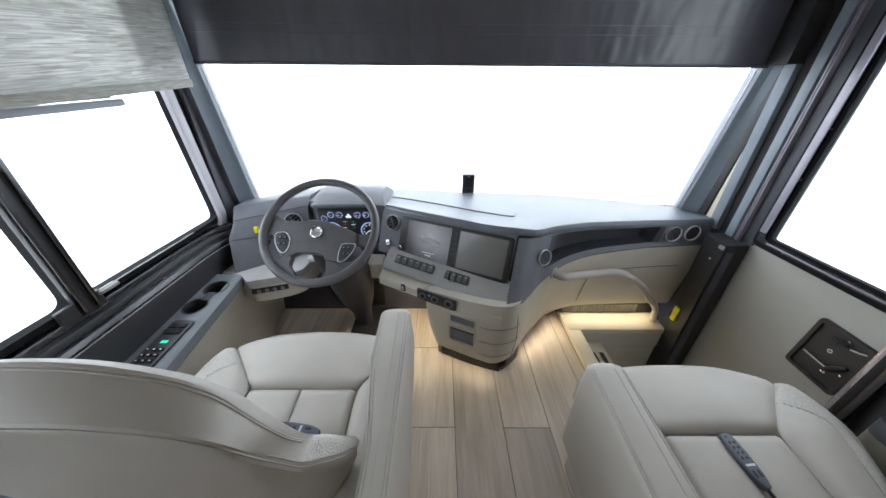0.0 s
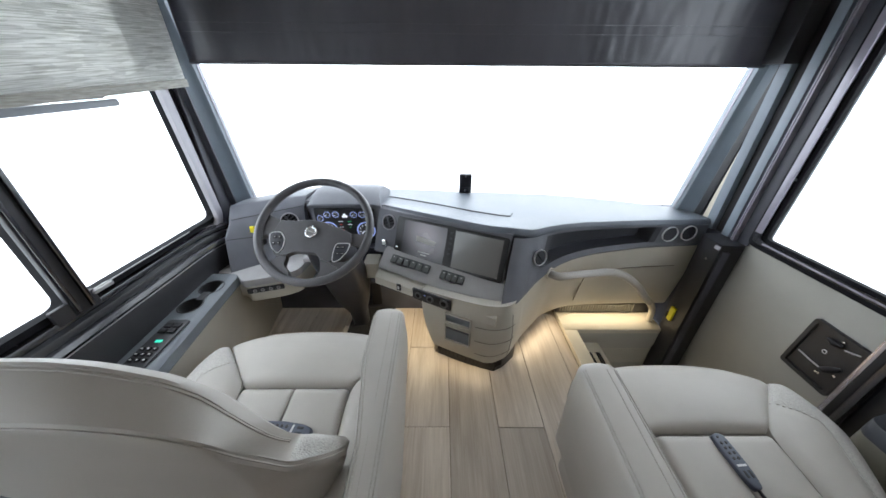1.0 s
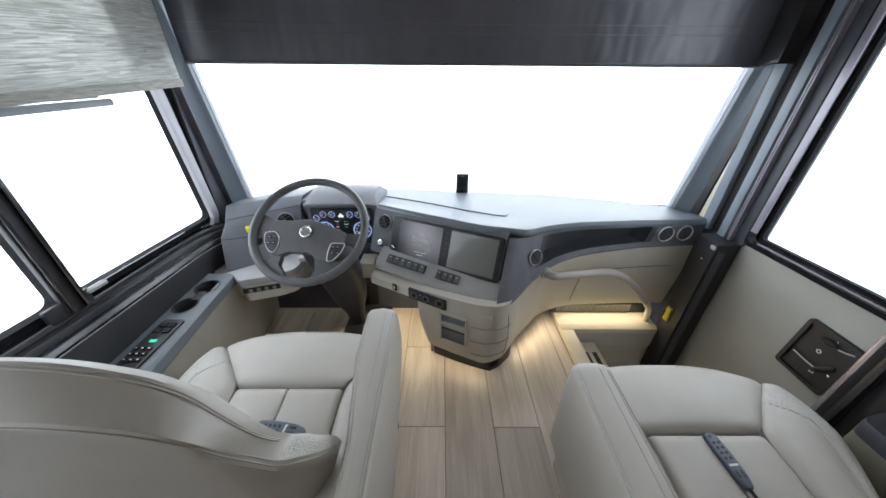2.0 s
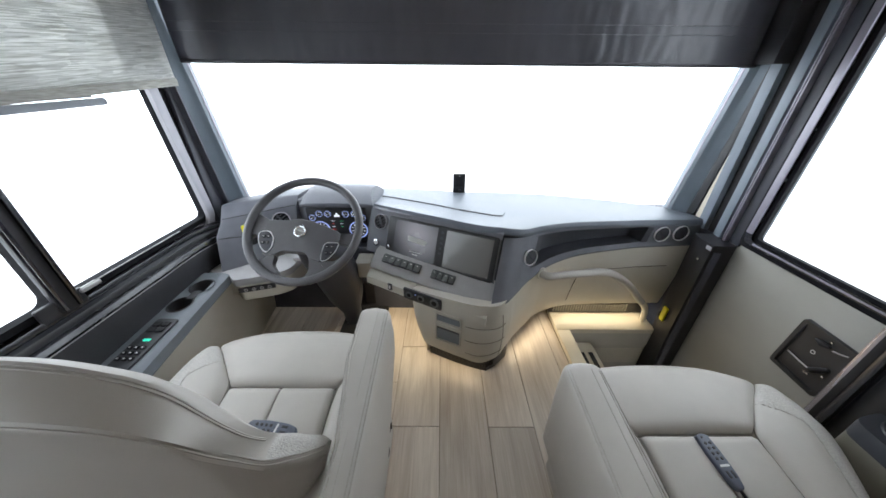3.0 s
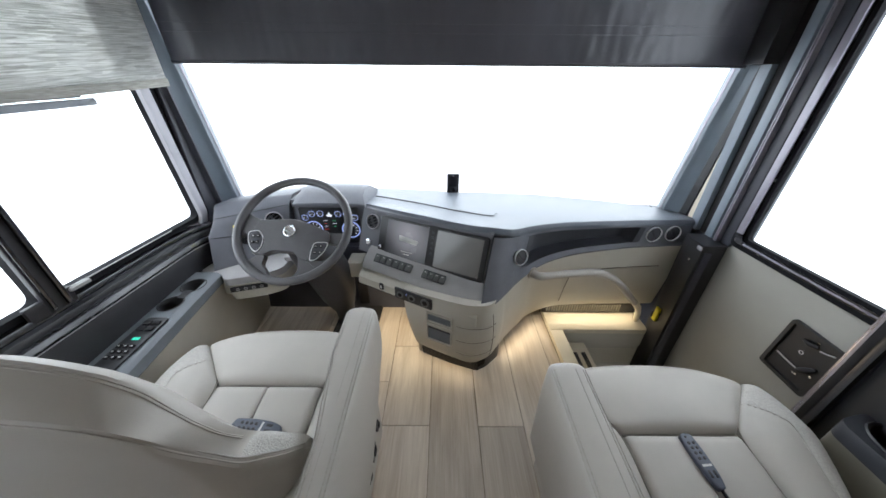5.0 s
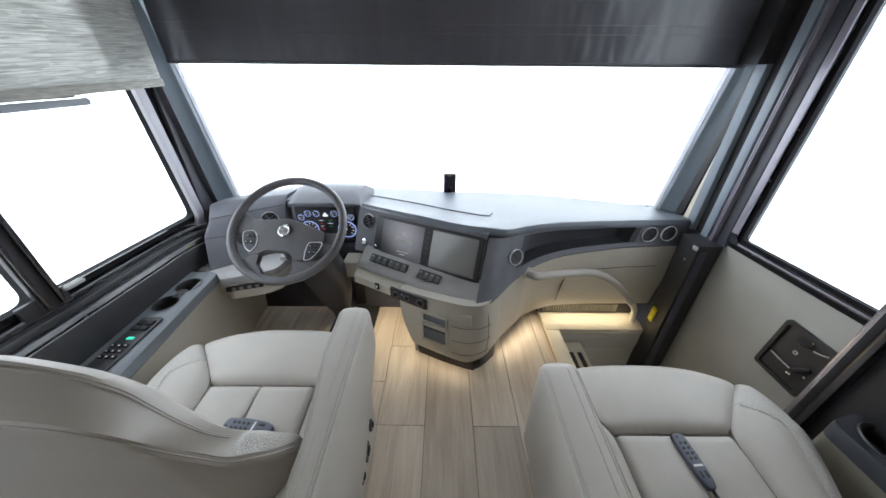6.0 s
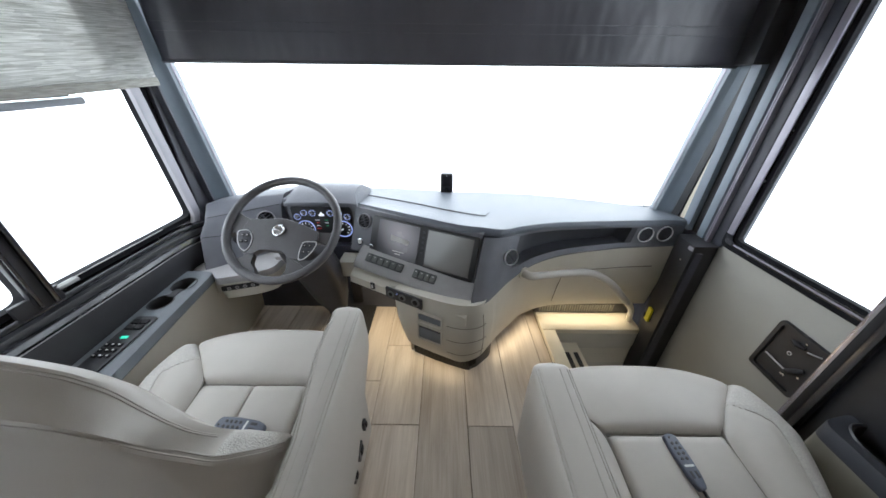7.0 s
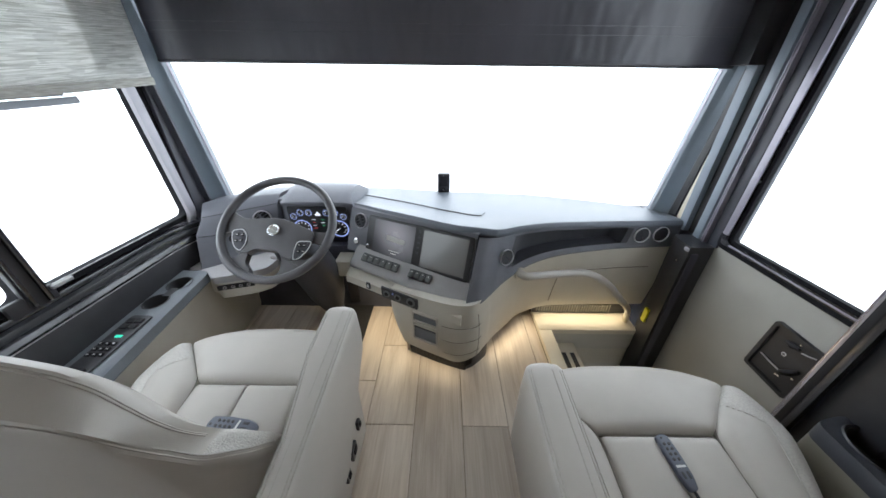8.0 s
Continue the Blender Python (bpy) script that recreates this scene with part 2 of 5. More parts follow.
def box(size, at=(0, 0, 0), bevel=0.0, seg=2, bm=None, m=None):
    """A rounded box round its centre."""
    b2 = bmesh.new()
    bmesh.ops.create_cube(b2, size=1.0)
    bmesh.ops.scale(b2, vec=size, verts=b2.verts)
    if bevel:
        bmesh.ops.bevel(b2, geom=b2.edges[:], offset=bevel, segments=seg, profile=0.6, affect="EDGES")
    mm = Matrix.Translation(at) if m is None else m @ Matrix.Translation(at)
    b2.transform(mm)
    return join(bm, b2)


def join(bm, b2):
    if bm is None:
        return b2
    me = bpy.data.meshes.new("tmp")
    b2.to_mesh(me)
    b2.free()
    bm.from_mesh(me)
    bpy.data.meshes.remove(me)
    return bm


def span(lo, hi, bevel=0.0, seg=2, bm=None):
    c = [(a + b) / 2 for a, b in zip(lo, hi)]
    return box([abs(b - a) for a, b in zip(lo, hi)], c, bevel, seg, bm)


def loft(rings, closed=True, caps=True, bm=None):
    """A skin over rings of equal length."""
    b2 = bmesh.new()
    vs = [[b2.verts.new(p) for p in r] for r in rings]
    n = len(rings[0])
    for a, b in zip(vs, vs[1:]):
        for i in range(n if closed else n - 1):
            j = (i + 1) % n
            try:
                b2.faces.new((a[i], a[j], b[j], b[i]))
            except ValueError:
                pass
    if caps and closed:
        b2.faces.new(vs[0][::-1])
        b2.faces.new(vs[-1])
    return join(bm, b2)


def smooth_path(pts, n):
    """Catmull-Rom through pts, n steps a span."""
    p = [Vector(q) for q in pts]
    p = [2 * p[0] - p[1], *p, 2 * p[-1] - p[-2]]
    out = []
    for i in range(1, len(p) - 2):
        for k in range(n):
            t = k / n
            a, b, c, d = p[i - 1], p[i], p[i + 1], p[i + 2]
            out.append(0.5 * ((2 * b) + (c - a) * t + (2 * a - 5 * b + 4 * c - d) * t * t + (3 * b - a - 3 * c + d) * t ** 3))
    out.append(p[-2])
    return out


def tube(pts, r, n=10, closed=False, bm=None, flat=1.0, caps=True):
    """A round bar along pts; flat squeezes it across."""
    pts = [Vector(p) for p in pts]
    rings, up = [], Vector((0, 0, 1))
    m = len(pts)
    for i, p in enumerate(pts):
        a, b = (pts[(i - 1) % m], pts[(i + 1) % m]) if closed else (pts[max(0, i - 1)], pts[min(m - 1, i + 1)])
        d = (b - a).normalized()
        s = d.cross(up)
        s = d.cross(Vector((1, 0, 0))) if s.length < 0.05 else s
        s.normalize()
        w = s.cross(d)
        rr = r[i] if isinstance(r, (list, tuple)) else r
        rings.append([p + rr * (math.cos(2 * math.pi * k / n) * s + flat * math.sin(2 * math.pi * k / n) * w) for k in range(n)])
    if closed:
        rings.append(rings[0])
        return loft(rings, True, False, bm)
    return loft(rings, True, caps, bm)


def prism(outline, depth, bevel=0.0, seg=2, m=None, bm=None):
    """An outline in local x, y, made depth thick in local z from 0 up, with rounded upper edge."""
    b2 = bmesh.new()
    vs = [b2.verts.new((x, y, 0)) for x, y in outline]
    f = b2.faces.new(vs)
    ex = bmesh.ops.extrude_face_region(b2, geom=[f])
    top = [v for v in ex["geom"] if isinstance(v, bmesh.types.BMVert)]
    bmesh.ops.translate(b2, vec=(0, 0, depth), verts=top)
    if bevel:
        es = [e for e in b2.edges if all(v in top for v in e.verts)]
        bmesh.ops.bevel(b2, geom=es, offset=bevel, segments=seg, profile=0.6, affect="EDGES")
    if m is not None:
        b2.transform(m)
    return join(bm, b2)


def rounded(pts, r, n=5):
    """Rounds the corners of an outline; r may be one per corner."""
    out = []
    k = len(pts)
    for i in range(k):
        p, a, b = Vector(pts[i]), Vector(pts[i - 1]), Vector(pts[(i + 1) % k])
        rr = r[i] if isinstance(r, (list, tuple)) else r
        u, v = (a - p), (b - p)
        d = min(rr, u.length * 0.45, v.length * 0.45)
        s, e = p + u.normalized() * d, p + v.normalized() * d
        for j in range(n + 1):
            t = j / n
            out.append(tuple((1 - t) ** 2 * s + 2 * t * (1 - t) * p + t * t * e))
    return out


def rect(w, h, r=0.0, n=5, cx=0.0, cy=0.0):
    pts = [(cx - w / 2, cy - h / 2), (cx + w / 2, cy - h / 2), (cx + w / 2, cy + h / 2), (cx - w / 2, cy + h / 2)]
    return rounded(pts, r, n) if r else pts


def disc(r, depth, n=32, bevel=0.0, m=None, bm=None, cx=0.0, cy=0.0):
    return prism([(cx + r * math.cos(2 * math.pi * i / n), cy + r * math.sin(2 * math.pi * i / n)) for i in range(n)], depth, bevel, 2, m, bm)


def ring(r0, r1, depth, n=36, m=None, bm=None, cx=0.0, cy=0.0):
    """A flat ring with a rounded face."""
    rings = []
    for i in range(n + 1):
        c, s = math.cos(2 * math.pi * i / n), math.sin(2 * math.pi * i / n)
        prof = [(r0, 0), (r0, depth * 0.7), ((r0 * 2 + r1) / 3, depth), ((r0 + 2 * r1) / 3, depth), (r1, depth * 0.7), (r1, 0)]
        rings.append([(cx + a * c, cy + a * s, z) for a, z in prof])
    b2 = loft(rings, True, False)
    if m is not None:
        b2.transform(m)
    return join(bm, b2)


def frame_slab(outer, inner, depth, m=None, bm=None):
    """A frame between two outlines of the same count."""
    rings = [[(*o, 0), (*o, depth * 0.8), ((o[0] * 0.92 + i[0] * 0.08), (o[1] * 0.92 + i[1] * 0.08), depth), (*i, depth), (*i, 0)] for o, i in zip(outer, inner)]
    rings.append(rings[0])
    b2 = loft(rings, True, False)
    if m is not None:
        b2.transform(m)
    return join(bm, b2)


def axes(o, x, y):
    """A local frame at o: x and y given, z outward."""
    x, y = Vector(x).normalized(), Vector(y)
    z = x.cross(y).normalized()
    y = z.cross(x)
    return Matrix(((x.x, y.x, z.x, o[0]), (x.y, y.y, z.y, o[1]), (x.z, y.z, z.z, o[2]), (0, 0, 0, 1)))


def grid(fn, nu, nv, bm=None):
    return loft([[fn(i / nu, j / nv) for j in range(nv + 1)] for i in range(nu + 1)], False, False, bm)


def even(ob):
    """Keeps large flat faces flat beside rounded edges."""
    ob.modifiers.new("normals", "WEIGHTED_NORMAL").keep_sharp = True
    return ob


def thick(ob, t, offset=-1):
    md = ob.modifiers.new("thickness", "SOLIDIFY")
    md.thickness, md.offset = t, offset
    return ob

# ---- place: motorhome cab. x right, y ahead, z up, floor at 0 ----
LEFT, RIGHT = -1.066, 1.408
M_LEFT = axes((LEFT, 0, 0), (0, 1, 0), (0, 0, 1))
M_RIGHT = axes((RIGHT, 0, 0), (0, -1, 0), (0, 0, 1))
LEANW = -0.075 / 0.655      # y of the screen pillars per metre of height


def screen_y(z):
    return 1.779 + LEANW * (z - 0.668)


# ground, floor bed, ceiling, rear shell
solid("ground", span((-40, -40, -1.2), (40, 40, -1.1)), GROUND, "pale concrete ground outside the vehicle", "ground", "structure")
solid("ceiling", span((-1.2, -1.6, 2.02), (1.55, 1.75, 2.08)), CEIL, "off-white padded vinyl ceiling", "ceiling", "structure")
solid("wall_south", span((-1.2, -1.7, -0.05), (1.55, -1.6, 2.05)), WALLMAT, "brown veneer rear bulkhead wall", "wall", "structure")


def holed_wall(name, m, y0, y1, z0, z1, holes, mat, label, t=0.045):
    """A wall in local x, y with holes (x0, x1, y0, y1), built as strips that butt."""
    bm = None
    xs = sorted({y0, y1, *[h[0] for h in holes], *[h[1] for h in holes]})
    for a, b in zip(xs, xs[1:]):
        gaps = sorted((h[2], h[3]) for h in holes if h[0] <= a + 1e-6 and h[1] >= b - 1e-6)
        z = z0
        for g0, g1 in gaps:
            if g0 > z:
                bm = span((a, z, -t), (b, g0, 0), bm=bm)
            z = g1
        if z < z1:
            bm = span((a, z, -t), (b, z1, 0), bm=bm)
    bmesh.ops.remove_doubles(bm, verts=bm.verts, dist=1e-5)
    return solid(name, bm, mat, label, "wall", "structure", m=m)


holed_wall("wall_west", M_LEFT, -1.6, 1.78, -0.05, 2.05, [(-0.478, 0.965, 0.664, 1.578), (0.965, 1.662, 0.664, 1.578)],
           BLACK_SOFT, "dark vinyl side wall with sliding window openings")
holed_wall("wall_east", M_RIGHT, -0.72, 1.6, -0.05, 2.05, [], BEIGE_DOOR, "beige vinyl side wall behind the passenger door")

solid("wall_east_front", span((1.412, 1.405, -0.7), (1.47, 1.785, 2.05)), BLACK_SOFT, "black side wall between door and windscreen", "wall", "structure")

# ---- side window, driver's side: two sliding panes in a black frame ----


def side_window(name, y0, y1, z0, z1, label, lean=0.0, reach=0.0):
    w = thing(name, label, "window", kind="structure", at=(LEFT, (y0 + y1) / 2, z0))
    o = rounded([(y0, z0), (y1 + reach, z0), (y1 + reach, z1), (y0, z1)], 0.06)
    i = rounded([(y0 + 0.03, z0 + 0.022), (y1 - 0.016, z0 + 0.022), (y1 - 0.016 - lean * (z1 - z0), z1 - 0.03), (y0 + 0.03, z1 - 0.03)], 0.035)
    part("window_frame", frame_slab(o, i, 0.034, M_LEFT @ Matrix.Translation((0, 0, -0.012))), GASKET, w, "dark anodised window frame")
    g = rounded([(y0 + 0.012, z0 + 0.012), (y1 - 0.012, z0 + 0.012), (y1 - 0.012, z1 - 0.012), (y0 + 0.012, z1 - 0.012)], 0.04)
    pane = part("pane", prism(g, 0.004, m=M_LEFT @ Matrix.Translation((0, 0, -0.010))), GLASS, w, "clear glass pane")
    pane.visible_shadow = False
    return w


side_window("window_1", 0.972, 1.605, 0.672, 1.57, "clear side window pane in a dark anodised frame", 0.06, 0.062)
side_window("window_2", -0.47, 0.958, 0.672, 1.57, "clear sliding side window in a dark anodised frame")

rail = thing("window_rail", "black sliding window divider with aluminium edges", "window rail", kind="structure", at=(LEFT, 0.965, 0.66))
part("post", span((LEFT + 0.0235, 0.935, 0.66), (LEFT + 0.04, 0.995, 1.6), 0.004), BLACK, rail)
part("foot", span((LEFT + 0.0225, 0.89, 0.655), (LEFT + 0.036, 1.01, 0.705), 0.004), BLACK, rail)
part("edge_strip", span((LEFT + 0.0405, 0.975, 0.665), (LEFT + 0.05, 0.987, 1.6), 0.002), ALU_DARK, rail, "dark aluminium edge strip")
part("edge_strip", span((LEFT + 0.0405, 0.94, 0.665), (LEFT + 0.046, 0.95, 1.6), 0.002), ALU_DARK, rail, "dark aluminium edge strip")
part("latch_block", span((LEFT + 0.0235, 1.0, 0.688), (LEFT + 0.045, 1.06, 0.7), 0.004), STRIP, rail, "grey plastic latch block")

# grey trim that runs down the front of the side window and rounds into the sill
trim_out = [(1.512, 1.6), (1.556, 1.6), (1.624, 0.70), (1.60, 0.655), (1.56, 0.64), (1.545, 0.655), (1.57, 0.672), (1.582, 0.70)]
solid("window_trim", prism(rounded(trim_out, 0.015, 3), 0.018, 0.004, m=M_LEFT @ Matrix.Translation((0, 0, 0.0235))), GREY_FRAME,
      "grey painted trim along the side window edge", "window trim", "structure")
solid("window_trim", span((LEFT + 0.023, 1.628, 0.62), (LEFT + 0.04, 1.70, 1.98), 0.006), BLACK_SOFT, "black gasket strip beside the side window", "window trim", "structure")

# sill profile below the side window: three stepped dark rails that run along the wall and bend in at the front
sill = thing("window_sill", "stepped black side window sill with satin rails", "sill", kind="structure", at=(LEFT, 0.5, 0.6))
for k, (dx, z, w, h, mt) in enumerate([(0.012, 0.660, 0.05, 0.018, ALU_DARK), (0.030, 0.638, 0.06, 0.02, BLACK), (0.052, 0.618, 0.06, 0.018, ALU_DARK)]):
    path = smooth_path([(LEFT + dx, -0.6, z), (LEFT + dx, 0.2, z), (LEFT + dx, 1.0, z), (LEFT + dx, 1.38, z), (LEFT + dx + 0.015, 1.5, z - 0.002), (LEFT + dx + 0.05, 1.585, z - 0.006)], 6)
    rings = [[p + Vector((-0.03, 0, -h)), p + Vector((w * 0.45, 0, -h)), p + Vector((w * 0.5, 0, -h * 0.4)), p + Vector((w * 0.4, 0, h * 0.35)), p + Vector((0, 0, h * 0.5)), p + Vector((-0.03, 0, h * 0.5))] for p in path]
    part("rail", loft(rings), mt, sill)
# thin pale lines added for the highlights along the sill rails
for dx, z, r_ in ((0.046, 0.706, 0.0018), (0.055, 0.624, 0.0018), (0.080, 0.600, 0.0018)):
    end = [(LEFT + dx, 1.38, z), (LEFT + dx + 0.012, 1.48, z - 0.002), (LEFT + dx + 0.035, 1.55, z - 0.006)] if z < 0.7 else [(LEFT + dx, 1.37, z), (LEFT + dx, 1.39, z)]
    part("rail_highlight", tube(smooth_path([(LEFT + dx, -0.5 if z < 0.7 else 1.0, z), (LEFT + dx, 1.1, z), *end], 5), r_, 6), STRIP, sill, "thin grey line for the highlight on a sill rail")
# curved dark panel between sill and side console
path = smooth_path([(LEFT + 0.066, -0.6, 0.6), (LEFT + 0.066, 0.4, 0.6), (LEFT + 0.066, 1.0, 0.6), (LEFT + 0.07, 1.36, 0.6), (LEFT + 0.095, 1.5, 0.598), (LEFT + 0.13, 1.585, 0.594)], 6)
bm = loft([[p, p + Vector((0.006, 0, -0.012)), p + Vector((0.010, 0, -0.05)), p + Vector((0.03, 0, -0.125)), p + Vector((-0.07, 0, -0.13)), p + Vector((-0.07, 0, 0))] for p in path])
part("lower_panel", bm, BLACK, sill, "matt black vinyl panel under the sill")

# ---- driver's side console ----
con = thing("side_console", "slate grey driver side console with cup holders and switches", "side console", at=(-0.92, 0.9, 0.0))


def con_in(y):
    return -0.832 - 0.035 * min(1, max(0, (y - 0.8) / 0.55))


def con_top(y):
    return 0.492 + 0.02 * (y - 0.9) / 0.45


def holed_sheet(outer, holes, height):
    """A flat sheet over a plan outline with round wells left open; height gives z at x, y."""
    bm = bmesh.new()
    edges = []
    for loop in (outer, *holes):
        vs = [bm.verts.new((x, y, height(x, y))) for x, y in loop]
        edges += [bm.edges.new((vs[k - 1], vs[k])) for k in range(len(vs))]
    bmesh.ops.triangle_fill(bm, edges=edges, use_beauty=True)
    return bm


def circle(cx, cy, r, n=28, sy=1.0):
    return [(cx + r * math.cos(2 * math.pi * k / n), cy + sy * r * math.sin(2 * math.pi * k / n)) for k in range(n)]


ys = [-0.2 + 1.57 * i / 14 for i in range(15)]
rings = [[(con_in(y) - 0.03, y, con_top(y)), (con_in(y) - 0.012, y, con_top(y) - 0.002), (con_in(y), y, con_top(y) - 0.012), (con_in(y) + 0.004, y, con_top(y) - 0.045), (con_in(y) - 0.004, y, con_top(y) - 0.055), (LEFT + 0.012, y, con_top(y) - 0.055)] for y in ys]
bm = loft(rings, False, False)
CUPS = ((-0.918, 1.275, 0.043), (-0.928, 1.165, 0.041))
join(bm, holed_sheet([(con_in(y) - 0.03, y) for y in ys] + [(LEFT + 0.012, y) for y in ys[::-1]], [circle(*c) for c in CUPS], lambda x, y: con_top(y)))
part("top", bm, PANEL_GREY, con)
M_CON = axes((-0.915, 1.22, con_top(1.22) + 0.0015), (1, 0, 0), (0, 1, 0.044))
for cx, cy, r in CUPS:
    rr = [[(x, y, con_top(y) - d) for x, y in circle(cx, cy, a)] for a, d in ((r + 0.004, -0.0025), (r, -0.0035), (r - 0.002, 0.0), (r - 0.006, 0.05), (r - 0.02, 0.053), (0.002, 0.053))]
    part("cup_holder", loft(rr, True, False), BLACK, con, "black cup holder well")
part("cup_notch", box((0.03, 0.05, 0.003), (0, 0, 0.001), 0.001, m=M_CON), BLACK, con)
swp = part("switch_panel", prism(rect(0.075, 0.30, 0.012), 0.006, 0.002, m=M_CON @ Matrix.Translation((0.008, -0.285, 0))), BLACK, con, "black switch panel with lit display")
for k in range(4):
    part("rocker_switch", box((0.026, 0.02, 0.008), (-0.008 + 0.03 * (k % 2), -0.165 - 0.026 * (k // 2), 0.0085), 0.003, m=M_CON), RUBBER, swp)
part("display", box((0.022, 0.010, 0.003), (0.012, -0.235, 0.0075), 0.0006, m=M_CON), TEAL, swp, "small lit teal display")
for k in range(9):
    part("button", box((0.013, 0.013, 0.006), (-0.014 + 0.021 * (k % 3), -0.268 - 0.022 * (k // 3), 0.0085), 0.002, m=M_CON), RUBBER, swp)
    part("mark", box((0.006, 0.004, 0.001), (-0.014 + 0.021 * (k % 3), -0.268 - 0.022 * (k // 3), 0.012), m=M_CON), MARK, swp, "pale printed mark")
part("joystick_plate", prism(rect(0.06, 0.06, 0.01), 0.007, 0.002, m=M_CON @ Matrix.Translation((0.004, -0.39, 0.006))), RUBBER, swp)

# beige lining between console and floor, with a map pocket
lin = thing("side_lining", "beige moulded lining below the side console with map pocket", "lining", kind="structure", at=(-0.9, 1.0, 0))
rings = []
for i in range(13):
    y = -0.2 + 1.95 * i / 12
    xi = con_in(min(y, 1.35)) - 0.002 - max(0, y - 1.35) * 0.12
    zt = con_top(min(y, 1.35)) - 0.056
    rings.append([(LEFT + 0.012, y, zt), (xi - 0.012, y, zt), (xi - 0.02, y, zt - 0.03), (xi - 0.055, y, 0.02), (xi - 0.055, y, 0), (LEFT + 0.012, y, 0)])
part("panel", loft(rings), BEIGE, lin)
part("map_pocket", prism(rounded([(0.92, 0.05), (1.16, 0.05), (1.20, 0.32), (0.98, 0.26)], 0.02), 0.012, 0.004,
     m=axes((con_in(1.1) - 0.052, 0, 0), (-0.035, 1, 0), (0.08, 0, 1))), BEIGE, lin, "beige map pocket")

# ---- screen pillars, windscreen and its blind ----
for nm, x0, x1, s in (("pillar_left", LEFT + 0.031, -0.968, 1), ("pillar_right", RIGHT - 0.012, 1.328, -1)):
    p = thing(nm, "slate blue moulded windscreen pillar trim", "pillar", kind="structure", at=(x0, 1.76, 0.6))
    rings = []
    edge0 = x1
    for z in (0.55, 0.8, 1.1, 1.4, 1.7, 2.02):
        y = screen_y(z)
        x1 = edge0 - s * (z - 0.67) * (0.034 if s > 0 else 0.046)
        rings.append([(x0, y - 0.075, z), (x0 + s * 0.012, y - 0.078, z), (x1 - s * 0.02, y - 0.012, z), (x1 - s * 0.008, y - 0.002, z), (x1, y + 0.008, z), (x1 + s * 0.0, y + 0.03, z), (x1 - s * 0.03, y + 0.10, z), (x0, y + 0.10, z)])
    part("trim", loft(rings), PILLAR, p)
    if s > 0:
        part("edge_channel", loft([[(x0 + 0.0125, screen_y(z) - 0.081, z), (x0 + 0.032, screen_y(z) - 0.070, z), (x0 + 0.030, screen_y(z) - 0.060, z), (x0 + 0.010, screen_y(z) - 0.070, z)] for z in (0.7, 1.3, 2.0)]), BLACK_SOFT, p, "black channel along the trim edge")
    if s < 0:
        rings = []
        for z in (0.60, 1.0, 1.4, 2.0):
            y = screen_y(z)
            p0, p1 = Vector((x0 - 0.012, y - 0.078, z)), Vector((edge0 + (z - 0.67) * 0.046 + 0.02, y - 0.012, z))
            q = p0.lerp(p1, 0.40)
            rings.append([p0 + Vector((0.010, 0.001, 0)), p0 + Vector((-0.001, -0.004, 0)), q + Vector((-0.002, -0.003, 0)), q + Vector((0.001, 0.004, 0)), p0 + Vector((0.010, 0.006, 0))])
        part("edge_channel", loft(rings), BLACK, p, "black channel along the trim edge")
    # thin gasket edge, its bright highlight put into the lilac colour
    gx = [(edge0 - s * (z - 0.67) * (0.034 if s > 0 else 0.046), screen_y(z), z) for z in (0.55, 1.3, 2.0)]
    part("gasket", loft([[(x - s * 0.008, y + 0.0305, z), (x + s * 0.0015, y + 0.0305, z), (x + s * 0.0015, y + 0.040, z), (x - s * 0.008, y + 0.040, z)] for x, y, z in gx]), LILAC, p, "screen gasket edge coloured pale for its highlight")

REAR = [(-1.00, 1.83, 0.645), (-0.75, 2.02, 0.64), (-0.30, 2.14, 0.635), (0.03, 2.135, 0.635), (0.35, 2.115, 0.632), (0.66, 2.075, 0.632), (0.86, 2.03, 0.634), (1.05, 1.97, 0.638), (1.20, 1.905, 0.645), (1.34, 1.80, 0.655)]
rear = smooth_path(REAR, 6)
ws = thing("windscreen", "large clear curved windscreen", "windscreen", kind="structure", at=(0.18, 2.1, 0.6))
bm = loft([[p + Vector((0, LEANW * h + 0.012, h - 0.02)) for p in rear] for h in (0, 0.35, 0.7, 1.05, 1.40)], False, False)
pane = thick(part("pane", bm, GLASS, ws), 0.006)
pane.visible_shadow = False
solid("header_panel", span((-1.06, 1.62, 1.86), (1.40, 2.1, 2.02), 0.01), BLACK_SOFT, "black header panel above the windscreen", "header", "structure")

bl = thing("windscreen_blind", "black blackout roller blind partly lowered over the windscreen", "roller blind", at=(0.18, 1.69, 1.32))
bx0, bx1 = -0.985, 1.362


def blind_at(u, v):
    x = bx0 + (bx1 - bx0) * u
    z = 1.319 + 0.55 * v
    w = 0.005 * noise.noise(Vector((x * 4, z * 7, 2))) + 0.0018 * noise.noise(Vector((x * 15, z * 6, 5))) + 0.0019 * noise.noise(Vector((x * 34, z * 9, 9)))
    return (x, 1.700 + LEANW * 0.3 * (z - 1.319) + w, z)


thick(part("cloth", grid(blind_at, 220, 40), BLIND, bl), 0.003)
for z, hgt in ((1.327, 0.010), (1.426, 0.0026), (1.456, 0.0026)):
    v = (z - 1.319) / 0.55
    pts = [Vector(blind_at(i / 220, v)) + Vector((0, -0.0025, 0)) for i in range(221)]
    part("hem", tube(pts, hgt * 0.5, 6), BLIND if hgt > 0.005 else STITCH, bl, "stitched black hem")

